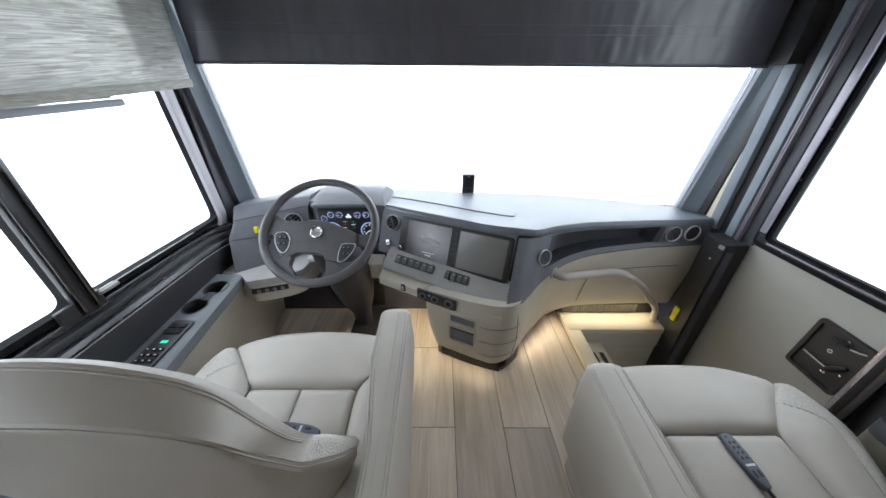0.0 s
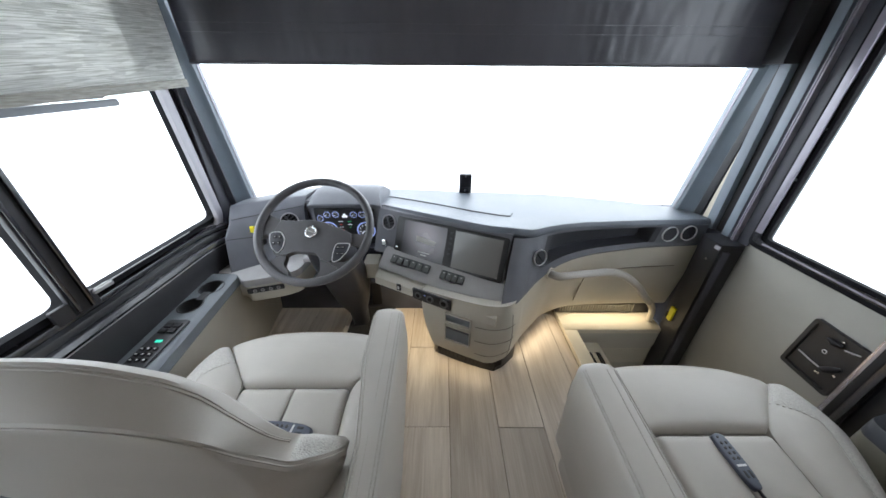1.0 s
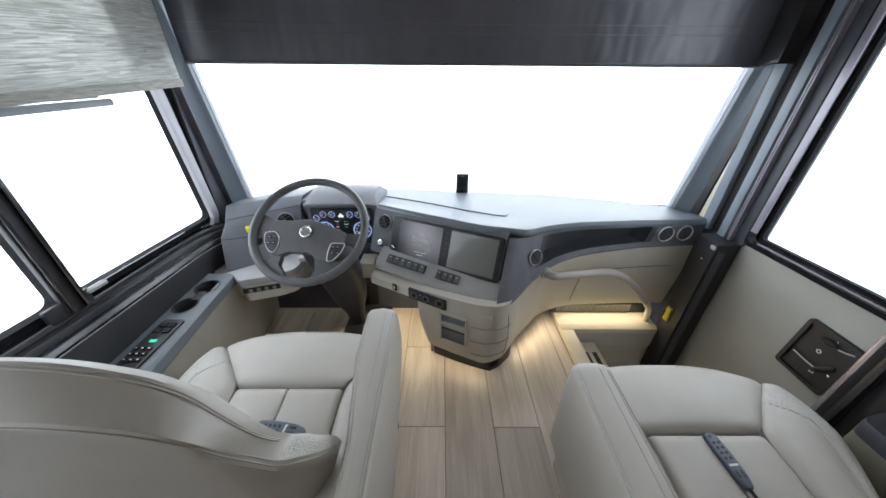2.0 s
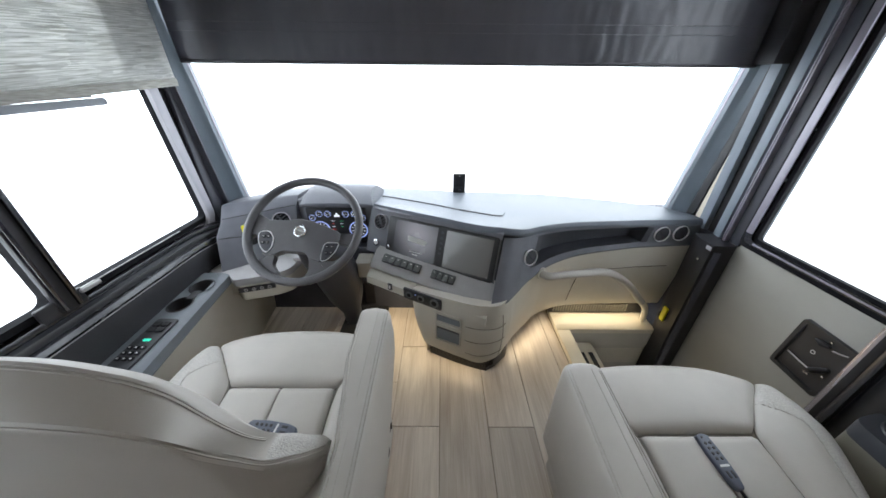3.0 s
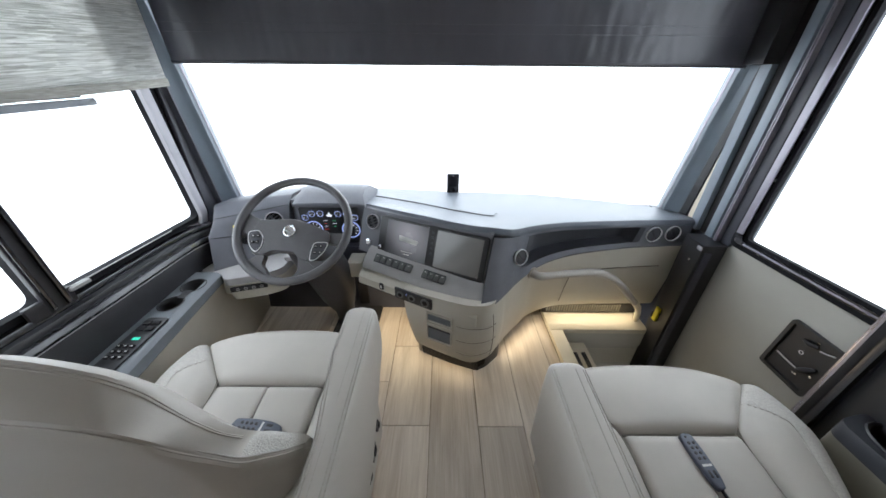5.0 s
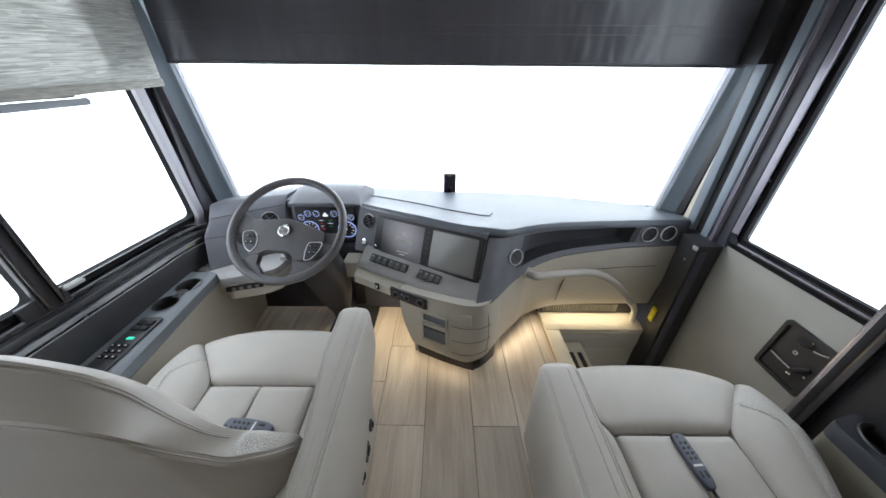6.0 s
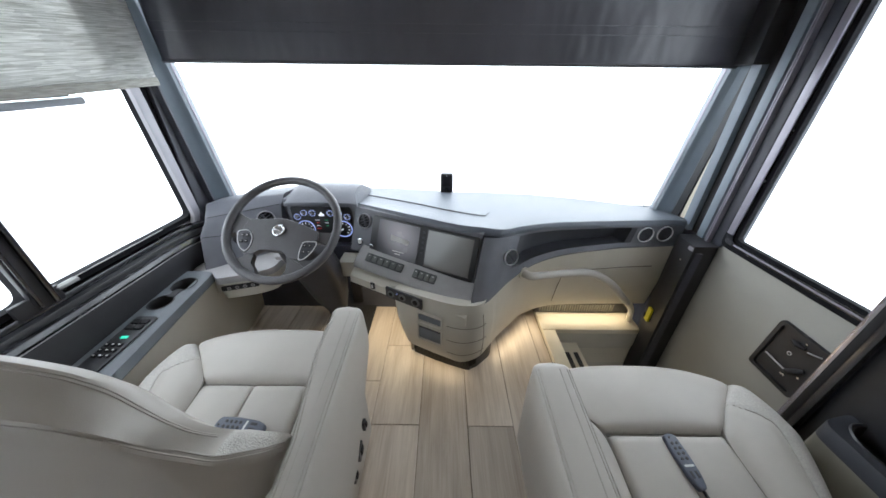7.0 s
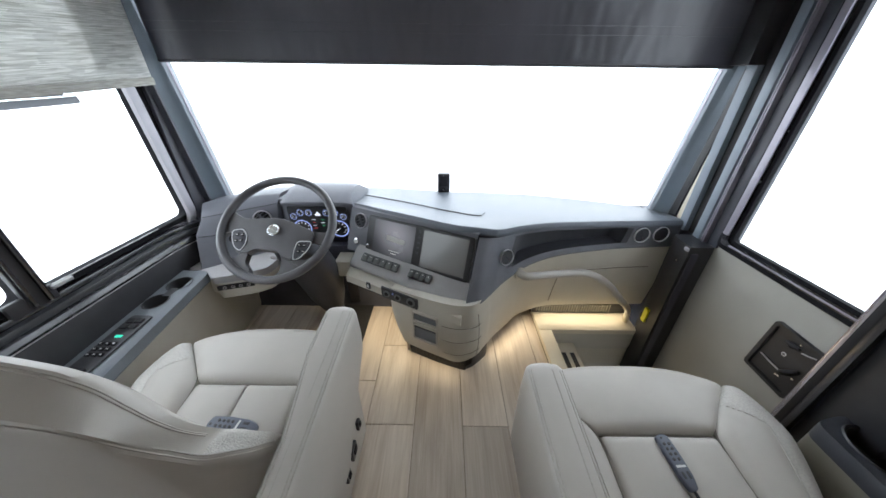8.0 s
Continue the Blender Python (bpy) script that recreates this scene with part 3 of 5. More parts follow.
# black box added for the shade beside the blind on the right pillar top
for x0, x1 in ((1.338, 1.412),):
    part("pillar_shadow", span((x0, 1.600, 1.330), (x1, 1.692, 1.90), 0.004), BLACK, bl, "black box for the blind's shade on the pillar top")

# ---- side shade of woven cloth with hem bar ----
sh = thing("roller_shade", "pale grey woven roller shade half lowered over side window", "roller shade", at=(-0.95, 1.2, 1.2))


def shade_at(u, v):
    y = 1.585 - 1.75 * u
    z = 1.262 - 0.10 * u + (0.70 + 0.10 * u) * v
    return (-0.945 + 0.002 * noise.noise(Vector((y * 5, z * 3, 0))), y, z)


thick(part("cloth", grid(shade_at, 50, 12), SHADE, sh), 0.0015)
# hidden strip added to keep window light off the cloth's front end
part("backlight_block", span((-0.962, 1.392, 1.275), (-0.953, 1.575, 1.95), 0.002), CEIL, sh, "hidden strip added to block backlight through the cloth")
pts0 = [shade_at(u, 0) for u in (0, 0.25, 0.5, 0.75, 1)]
bm = loft([[(x - 0.006, y, z - 0.022), (x + 0.004, y, z - 0.022), (x + 0.006, y, z - 0.012), (x + 0.005, y, z + 0.004), (x - 0.006, y, z + 0.004)] for x, y, z in pts0])
part("hem_bar", bm, HEM, sh, "cloth covered hem bar")
vis = thing("shade_guide", "grey plastic night shade rail behind the woven shade", "shade rail", at=(-1.01, 1.0, 1.2))
part("rail", loft([[(-1.018, y, z + 0.0), (-0.998, y, z), (-0.996, y, z + 0.012), (-1.0, y, z + 0.02), (-1.018, y, z + 0.02)] for y, z in ((1.335, 1.192), (1.325, 1.190), (0.6, 1.172), (0.0, 1.156))]), PANEL_GREY, vis)
part("lip", loft([[(-1.018, y, z + 0.0205), (-1.0, y, z + 0.0205), (-1.004, y, z + 0.04), (-1.018, y, z + 0.04)] for y, z in ((1.30, 1.192), (0.6, 1.176), (0.0, 1.156))]), PANEL_GREY, vis)
# ---- passenger door side ----
door = thing("door_1", "closed beige entry door with window and black lock plate", "door", kind="structure", at=(RIGHT, 1.1, -0.35))
part("panel", prism([(-1.47, -0.65), (-0.72, -0.65), (-0.72, 0.655), (-1.47, 0.655)], 0.05, 0.004, m=M_RIGHT @ Matrix.Translation((0, 0, -0.05))), BEIGE_DOOR, door)
o = rounded([(-1.43, 0.645), (-0.62, 0.645), (-0.62, 1.75), (-1.43, 1.75)], 0.03)
i = rounded([(-1.365, 0.70), (-0.68, 0.70), (-0.68, 1.68), (-1.365, 1.68)], 0.02)
part("window_frame", frame_slab(o, i, 0.02, M_RIGHT @ Matrix.Translation((0, 0, -0.004))), GASKET, door, "black anodised door window frame")
o = rounded([(-1.41, 0.668), (-0.63, 0.668), (-0.63, 1.73), (-1.41, 1.73)], 0.025)
i = rounded([(-1.379, 0.688), (-0.66, 0.688), (-0.66, 1.69), (-1.379, 1.69)], 0.02)
part("inner_rail", frame_slab(o, i, 0.008, M_RIGHT @ Matrix.Translation((0, 0, 0.0165))), ALU_DARK, door, "dark anodised inner window rail")
part("upright_rail", span((RIGHT - 0.032, 1.381, 0.715), (RIGHT - 0.025, 1.407, 1.70), 0.002), LILAC, door, "lilac grey anodised upright rail")
part("lower_bead", span((RIGHT - 0.028, 0.68, 0.676), (RIGHT - 0.025, 1.36, 0.682), 0.001), LILAC, door, "lilac grey anodised bead")
pane = part("pane", prism(rect(0.74, 1.03, 0.02, 4, -1.02, 1.19), 0.004, m=M_RIGHT @ Matrix.Translation((0, 0, -0.03))), GLASS, door, "clear door window glass")
pane.visible_shadow = False
M_PL = M_RIGHT @ Matrix.Translation((-1.0, 0.415, 0.001)) @ Matrix.Rotation(radians(-3), 4, "Z")
plate = part("lock_plate", frame_slab(rect(0.168, 0.225, 0.014), rect(0.140, 0.197, 0.008), 0.014, M_PL), BLACK, door, "recessed black lock plate")
part("plate_back", prism(rect(0.142, 0.199, 0.008), 0.004, m=M_PL), BLACK, plate)
part("rod", tube([(-0.058, -0.033, 0.010), (-0.015, -0.034, 0.013), (0.026, -0.035, 0.013)], 0.0030, 8), STRIP, plate, "grey release rod", m=M_PL)
part("lever", tube([(0.022, -0.036, 0.012), (0.034, -0.026, 0.018), (0.048, -0.008, 0.018), (0.060, 0.008, 0.012)], [0.007, 0.011, 0.011, 0.006], 10), RUBBER, plate, m=M_PL)
part("lever", tube([(-0.022, 0.070, 0.010), (0.0, 0.072, 0.016), (0.022, 0.076, 0.012)], [0.006, 0.010, 0.006], 10), RUBBER, plate, m=M_PL)
part("rod", tube([(0.030, 0.070, 0.010), (0.050, 0.078, 0.012), (0.066, 0.086, 0.010)], 0.0028, 8), STRIP, plate, "grey release rod", m=M_PL)
for x, y in ((0.016, -0.060), (0.024, -0.058), (0.012, 0.088), (0.058, -0.030)):
    part("screw", disc(0.0042, 0.004, 12, 0.001, M_PL @ Matrix.Translation((x, y, 0.004))), CHROME, plate, "small bright screw")
part("key_symbol", ring(0.005, 0.0075, 0.0015, 14, M_PL @ Matrix.Translation((-0.007, 0.020, 0.004))), MARK, plate, "pale printed mark")

# hinge post and the stack of upright rails between pillar and door
post = thing("door_post", "black hinge-side door post with vertical rails", "door post", kind="structure", at=(1.36, 1.5, 0))
part("post", loft([[(1.295, 1.430, z), (1.335, 1.428, z), (1.40, 1.428, z), (1.40, 1.56, z), (1.31, 1.56, z), (1.295, 1.515, z)] for z in (-0.5, 0.0, 0.63)]), BLACK, post)
# raised lighter strip draws the reflection that runs down the post
part("post_reflection", loft([[(1.305, 1.4205, z), (1.318, 1.4145, z), (1.330, 1.4115, z), (1.330, 1.424, z), (1.305, 1.4245, z)] for z in (-0.5, 0.0, 0.60)]), BLACK_SOFT, post, "lighter black strip for the reflection on the post")
part("cap", box((0.018, 0.03, 0.02), (1.30, 1.446, 0.612), 0.006), GREY_FRAME, post, "grey plastic latch cap")
part("screw", disc(0.006, 0.004, 12, 0.001, axes((1.295, 1.47, 0.54), (0, -1, 0), (0, 0, 1))), CHROME, post)
for y0, y1, dx, mt, lab in ((1.640, 1.70, 0.0, BLACK_SOFT, ""), (1.590, 1.638, -0.022, SLATE_RAIL, "slate blue upright rail"), (1.541, 1.589, 0.0, RUBBER, ""),
                            (1.500, 1.540, -0.014, SLATE_RAIL, "slate blue upright rail"), (1.484, 1.499, -0.004, RUBBER, ""), (1.476, 1.483, -0.020, LILAC, "bright aluminium edge"),
                            (1.466, 1.473, -0.020, LILAC, "bright aluminium edge"), (1.412, 1.465, -0.002, BLACK_SOFT, "")):
    part("upright", span((1.40 + dx, y0 + 0.012, 0.63), (1.455, y1 + 0.012, 2.0), 0.004), mt, post, lab)
# cream wedge stands in for beige reflected low on the slate rail
part("rail_reflection", loft([[(1.386, 1.6515, z), (1.386, y, z), (1.399, y, z), (1.399, 1.6515, z)] for z, y in ((0.6, 1.690), (0.75, 1.680), (0.90, 1.666), (1.02, 1.655))]), CREAM_TRIM, post, "cream wedge for the reflection on the slate rail")

# rear jamb of the door, dark panel, and the passenger cup holder
jamb = thing("door_jamb", "dark rear door jamb with metal weather strips", "door jamb", kind="structure", at=(1.33, 0.8, 0))
part("strip", span((1.325, 0.868, -0.3), (1.345, 0.885, 1.9), 0.004), ALU, jamb, "satin metal weather strip")
part("strip", span((1.312, 0.845, -0.3), (1.335, 0.866, 1.9), 0.005), RUBBER, jamb, "black rubber strip")
part("strip", span((1.308, 0.823, -0.3), (1.33, 0.843, 1.9), 0.005), ALU_DARK, jamb, "dark metal strip")
part("panel", span((1.335, 0.68, -0.3), (1.41, 0.822, 1.9), 0.004), BLACK, jamb, "black vinyl jamb panel")
part("backing", span((1.346, 0.82, -0.3), (1.41, 0.884, 1.9), 0.002), BLACK_SOFT, jamb)

cupc = thing("passenger_console", "dark grey passenger side console with oval cup holder", "side console", at=(1.36, 0.5, 0.0))
ol = rounded([(1.215, -0.3), (1.40, -0.3), (1.40, 0.72), (1.34, 0.775), (1.235, 0.755)], 0.03)
part("body", prism(ol, 0.401, 0.0, m=Matrix.Translation((0, 0, 0.0))), DARK_BEIGE, cupc, "beige console body with shade in its colour")
bm = holed_sheet(ol, [circle(1.318, 0.672, 0.056, sy=1.2)], lambda x, y: 0.452)
join(bm, loft([[(x, y, 0.452) for x, y in ol], [(x + (x - 1.32) * 0.03, y, 0.446) for x, y in ol], [(x + (x - 1.32) * 0.03, y, 0.402) for x, y in ol]], True, False))
part("top", bm, DARK_CONSOLE, cupc, "dark grey console top")
rr = [[(x, y, z) for x, y in circle(1.318, 0.672, a, sy=1.2)] for a, z in ((0.063, 0.4535), (0.060, 0.457), (0.055, 0.4535), (0.051, 0.41), (0.002, 0.408))]
part("cup_holder", loft(rr, True, False), BLACK, cupc, "black oval cup holder well")

# ---- entry step well ----
well = thing("step_well", "beige entry step well with cream ledge and grille", "step well", kind="structure", at=(1.05, 1.5, -0.5))
part("ledge", span((0.742, 1.522, 0.0), (1.308, 1.70, 0.032), 0.004), CREAM_TRIM, well, "cream laminate ledge")
part("edge_strip", span((0.742, 0.45, 0.0), (0.815, 1.520, 0.032), 0.004), CREAM_TRIM, well, "cream laminate edge strip")
part("front_panel", span((0.80, 1.525, -0.10), (1.31, 1.56, 0.0), 0.004), BEIGE, well)
part("lower_panel", span((0.80, 1.535, -0.6), (1.31, 1.57, -0.104), 0.003), BEIGE, well, "perforated beige lower panel")
part("side_panel", span((0.775, 0.45, -0.6), (0.80, 1.53, 0.0)), BEIGE, well)
part("tread", span((0.80, 0.45, -0.64), (1.40, 1.57, -0.60)), BEIGE, well)
part("rear_panel", span((0.80, 0.42, -0.6), (1.40, 0.45, 0.0)), BEIGE, well)
for r in range(9):
    bm = None
    for c in range(22):
        bm = box((0.008, 0.004, 0.006), (0.96 + c * 0.0155 + (r % 2) * 0.007, 1.534, -0.135 - r * 0.014), bm=bm)
    part("perforation_row", bm, CREAM_TRIM, well)
tr = part("inner_step", span((0.845, 1.30, -0.13), (0.965, 1.53, -0.075), 0.006), CREAM_TRIM, well, "cream inner step with dark slots")
for x in (0.868, 0.915):
    part("slot", span((x, 1.34, -0.074), (x + 0.024, 1.45, -0.072)), BLACK, tr)

# ---- firewall below the dashboard ----
solid("firewall", span((-1.06, 1.98, -0.6), (1.40, 2.02, 0.6)), BLACK_SOFT, "black firewall carpet under the dashboard", "firewall", "structure")
solid("cowl_left", span((-1.12, 1.782, -0.6), (-1.068, 2.02, 0.60)), BLACK_SOFT, "black cowl side panel", "panel", "structure")
solid("cowl_right", span((1.412, 1.787, -0.6), (1.47, 2.02, 0.60)), BLACK_SOFT, "black cowl side panel", "panel", "structure")
solid("toe_board", loft([[(x, 1.74, 0.0), (x, 1.775, 0.08), (x, 1.95, 0.46), (x, 1.97, 0.46), (x, 1.97, 0.0)] for x in (-1.05, -0.55, 0.05)]), BLACK_SOFT, "black carpeted toe board in the footwell", "toe board", "structure")

# ---- round warm ceiling lights of the living area ----
for x, y in ((-0.45, -0.4), (0.75, -0.4), (-0.45, -1.1), (0.75, -1.1)):
    cl_ = thing("ceiling_light", "round warm recessed ceiling light", "ceiling light", "ceiling lights", at=(x, y, 2.01))
    part("bezel", ring(0.055, 0.075, 0.012, 28, axes((x, y, 2.0195), (1, 0, 0), (0, -1, 0))), CHROME, cl_)
    part("diffuser", disc(0.055, 0.006, 24, m=axes((x, y, 2.0195), (1, 0, 0), (0, -1, 0))), LED, cl_, "lit warm diffuser")

# ---- dashboard ----
dash = thing("dashboard", "charcoal soft-touch dashboard with beige lower console", "dashboard", at=(0.2, 1.7, 0.0))
SO, SU, SN = Vector((0.074, 1.453, 0)), Vector((0.901, -0.434, 0)), Vector((-0.434, -0.901, 0))


def stack(u, n, z):
    """A place on the centre stack: along it, out towards the driver, height."""
    return SO + u * SU + n * SN + Vector((0, 0, z))


def pad_z(x, y):
    return 0.697 - 0.10 * (y - 1.55) + 0.018 * min(1, max(0, (0.18 - x) / 0.4)) - 0.012 * min(1, max(0, (x - 0.7) / 0.5))


def lip_z(x, y):
    return pad_z(x, y) + 0.022 * min(1, max(0, (0.52 - x) / 0.2))


# padded top, from the rounded front lip to the windscreen
LIP = [stack(-0.425, -0.055, 0), stack(-0.2, -0.045, 0), stack(0.0, -0.042, 0), stack(0.2, -0.035, 0), Vector((0.385, 1.385, 0)), Vector((0.44, 1.40, 0)), Vector((0.53, 1.468, 0)),
       Vector((0.67, 1.515, 0)), Vector((0.84, 1.548, 0)), Vector((1.044, 1.58, 0)), Vector((1.22, 1.600, 0)), Vector((1.375, 1.612, 0))]
lip = smooth_path(LIP, 6)
top_rear = smooth_path([(-0.30, 2.13, 0.0), (0.03, 2.135, 0), (0.35, 2.115, 0), (0.66, 2.075, 0), (0.86, 2.03, 0), (1.05, 1.97, 0), (1.20, 1.905, 0), (1.375, 1.80, 0)], 10)


def along(pts, t):
    f = t * (len(pts) - 1)
    i = min(int(f), len(pts) - 2)
    return pts[i].lerp(pts[i + 1], f - i)


rows = []
for i in range(73):
    t = i / 72
    a, b = along(lip, t), along(top_rear, t)
    d = (b - a).normalized()
    z0 = lip_z(a.x, a.y)
    r = [a + d * 0.006 + Vector((0, 0, z0 - 0.036)), a + Vector((0, 0, z0 - 0.026)), a + d * 0.003 + Vector((0, 0, z0 - 0.014)), a + d * 0.014 + Vector((0, 0, z0 - 0.004))]
    for k in range(1, 9):
        p = a.lerp(b, k / 8 * 0.97 + 0.03)
        r.append(Vector((p.x, p.y, pad_z(p.x, p.y) + (z0 - pad_z(a.x, a.y)) * max(0, 1 - k / 2.2) ** 1.3)))
    r.append(Vector((b.x, b.y + 0.01, 0.5)))
    rows.append(r)
part("top_pad", loft(rows, False, False), DASH_TOP, dash, "slate soft-touch dashboard top")
# defroster cover: thin raised plate with a dark gap at its near edge
cov = smooth_path([(-0.26, 1.925, 0), (0.03, 1.795, 0), (0.335, 1.625, 0), (0.385, 1.64, 0), (0.40, 1.70, 0), (0.36, 1.85, 0), (0.26, 2.02, 0), (0.16, 2.09, 0), (-0.1, 2.10, 0), (-0.25, 2.09, 0)], 5)
bm = bmesh.new()
lo = [bm.verts.new((p.x, p.y, pad_z(p.x, p.y) - 0.002)) for p in cov]
hi = [bm.verts.new((p.x, p.y, pad_z(p.x, p.y) + 0.0035)) for p in cov]
bm.faces.new(hi)
for i in range(len(cov)):
    j = (i + 1) % len(cov)
    bm.faces.new((lo[i], lo[j], hi[j], hi[i]))
part("defroster_cover", bm, DASH_TOP, dash)
gap = [Vector((p.x - 0.004, p.y - 0.006, pad_z(p.x, p.y) + 0.0015)) for p in cov[:14]]
part("gap_line", tube(gap, 0.0035, 6), BLACK, dash)

# centre stack face
FT = 0.386


def face_n(z):
    return (0.6125 - z) * FT


bm = loft([[stack(u, face_n(z) - d, z) for z, d in ((0.716, 0.02), (0.710, 0.004), (0.66, 0.0), (0.60, 0.0), (0.55, 0.0), (0.51, 0.0), (0.50, 0.05))]
           for u in (-0.40, -0.385, -0.2, 0.0, 0.2, 0.272)], False, False)
part("stack_face", bm, DASH, dash, "charcoal centre stack facing the driver")
M_FACE = axes((0.074, 1.453, 0.6125), (0.901, -0.434, 0), (0.156, 0.324, 0.933))
bez = part("screen_bezel", prism(rect(0.548, 0.198, 0.014, 4, -0.008, -0.009), 0.008, 0.003, m=M_FACE), BLACK, dash, "gloss black twin screen bezel")
part("screen", prism([(-0.240, -0.093), (-0.016, -0.093), (-0.016, 0.078), (-0.240, 0.078)], 0.0015, m=M_FACE @ Matrix.Translation((0, 0, 0.0085))), SCREEN_LIT, bez, "dimly lit grey screen")
part("screen", prism([(0.026, -0.092), (0.243, -0.092), (0.243, 0.076), (0.026, 0.076)], 0.0015, m=M_FACE @ Matrix.Translation((0, 0, 0.0085))), SCREEN_DARK, bez, "matt grey blank screen")
part("emblem", prism(rounded([(-0.165, -0.01), (-0.07, -0.018), (-0.062, 0.004), (-0.10, 0.008), (-0.168, 0.016)], 0.006), 0.0006, m=M_FACE @ Matrix.Translation((0, 0, 0.0101))), MARK, bez, "pale emblem on the screen")
for k in range(2):
    part("text_bar", box((0.06 - 0.03 * k, 0.004, 0.0005), (-0.118, -0.058 - 0.012 * k, 0.0104), m=M_FACE), MARK, bez, "small pale text bar")
part("screen_knob", disc(0.008, 0.012, 16, 0.002, M_FACE @ Matrix.Translation((-0.262, -0.060, 0.008))), CHROME, bez, "small bright knob")
for k in range(5):
    part("soft_key", box((0.012, 0.010, 0.001), (0.005, 0.06 - 0.024 * k, 0.0085), m=M_FACE), DARK_CONSOLE, bez)


def vent(m, r, label, slats=4):
    """A round air vent: satin ring, dark bowl and slats."""
    v = part("air_vent", ring(r * (0.92 if slats == 3 else 0.86), r, 0.009, 40, m), BRIGHT_RING if slats == 3 else GREY_FRAME, dash, label)
    part("bowl", disc(r * 0.91, 0.002, 32, m=m), DARK_CONSOLE if slats == 3 else GASKET, v)
    if slats == 3:
        part("rib", box((r * 0.08, r * 1.7, 0.004), (0, 0, 0.003), 0.001, m=m @ Matrix.Rotation(0.6, 4, "Z")), BLACK, v)
        return v
    for k in range(slats):
        y = r * (-0.55 + 1.1 * k / (slats - 1))
        w = 2 * math.sqrt(max(0.0, (r * 0.8) ** 2 - y * y))
        part("slat", box((w, r * 0.10, 0.006), (0, y, 0.004), 0.001, m=m @ Matrix.Rotation(0.5, 4, "Z")), DARK_CONSOLE, v)
    part("divider", box((r * 0.22, r * 1.5, 0.007), (0, 0, 0.0045), 0.001, m=m @ Matrix.Rotation(0.5, 4, "Z")), BLACK_SOFT, v)
    return v


vent(M_FACE @ Matrix.Translation((-0.333, 0.048, 0)), 0.038, "round grey air vent with dark slats")
btn = part("start_button", disc(0.017, 0.008, 24, 0.003, M_FACE @ Matrix.Translation((-0.343, -0.058, 0))), CHROME, dash, "round bright start button")
part("button_face", disc(0.011, 0.002, 20, 0.001, M_FACE @ Matrix.Translation((-0.343, -0.058, 0.008))), MARK, btn)

# switch ledge under the screens


def ledge_z(u):
    return 0.470 - 0.055 * (u + 0.02)


bm = loft([[stack(u, n, ledge_z(u) + dz) for n, dz in ((0.02, 0.062), (0.05, 0.056), (0.10, 0.014), (0.112, 0.0), (0.116, -0.016), (0.10, -0.024), (0.02, -0.03))]
           for u in (-0.322, -0.318, -0.2, 0.0, 0.15, 0.272, 0.285)])
part("switch_ledge", bm, STRIP, dash, "graphite switch ledge")
M_SW = axes(tuple(stack(0, 0.077, ledge_z(0) + 0.036)), tuple(SU + Vector((0, 0, -0.055))), tuple(-0.05 * SN + Vector((0, 0, 0.042))))
for u0, u1, cnt in ((-0.268, -0.062, 6), (-0.005, 0.108, 4)):
    bank = part("switch_bank", prism(rect(u1 - u0, 0.042, 0.006, 3, (u0 + u1) / 2, 0.0), 0.004, 0.001, m=M_SW), DARK_CONSOLE, dash, "dark bank of rocker switches")
    for k in range(cnt):
        cx = u0 + (u1 - u0) * (k + 0.5) / cnt
        part("rocker_switch", box(((u1 - u0) / cnt * 0.82, 0.032, 0.007), (cx, 0, 0.006), 0.003, m=M_SW @ Matrix.Rotation(0.08 * (-1) ** k, 4, "X")), ROCKER, bank)
        part("mark", box((0.008, 0.003, 0.0006), (cx, 0.008, 0.0105), m=M_SW), MARK, bank, "pale printed mark")

# right-hand face with its open tray
FACE = [((0.338, 1.345, 0), (0.283, 1.222, 0.452)), ((0.385, 1.352, 0), (0.345, 1.234, 0.459)), ((0.45, 1.392, 0), (0.40, 1.285, 0.472)), ((0.53, 1.455, 0), (0.47, 1.36, 0.486)), ((0.67, 1.505, 0), (0.60, 1.465, 0.505)),
        ((0.84, 1.54, 0), (0.77, 1.535, 0.52)), ((1.044, 1.572, 0), (1.0, 1.578, 0.531)), ((1.13, 1.583, 0), (1.11, 1.592, 0.535)), ((1.375, 1.605, 0), (1.375, 1.61, 0.54))]
ft = smooth_path([a for a, b in FACE], 8)
fb = smooth_path([b for a, b in FACE], 8)
rows = []
for a, b in zip(ft, fb):
    top = Vector((a.x, a.y + 0.012, lip_z(a.x, a.y) - 0.034))
    deep = 0.075 if 0.548 < a.x < 1.095 else 0.0
    back = Vector((-0.25, 0.97, 0)).normalized() * deep
    q = lambda f: top.lerp(b, f)
    rows.append([top, q(0.03), q(0.05) + back * 0.03, q(0.06) + back, q(0.72) + back, q(0.76) + back * 0.03, q(0.79), q(0.86), q(0.93) + Vector((0, -0.006, 0)), b + Vector((0, -0.004, 0.0)), b + Vector((0.0, 0.012, -0.014)), b + Vector((0, 0.05, -0.014))])
face_bm = loft(rows, False, False)
face_bm.faces.ensure_lookup_table()
for k, f in enumerate(face_bm.faces):
    xm = sum(v.co.x for v in f.verts) / 4
    f.material_index = 1 if 2 <= k % (len(rows[0]) - 1) <= 4 and 0.50 < xm < 1.12 else 0
part("passenger_face", face_bm, [DASH, DARK_CONSOLE], dash, "charcoal passenger side face with open tray")


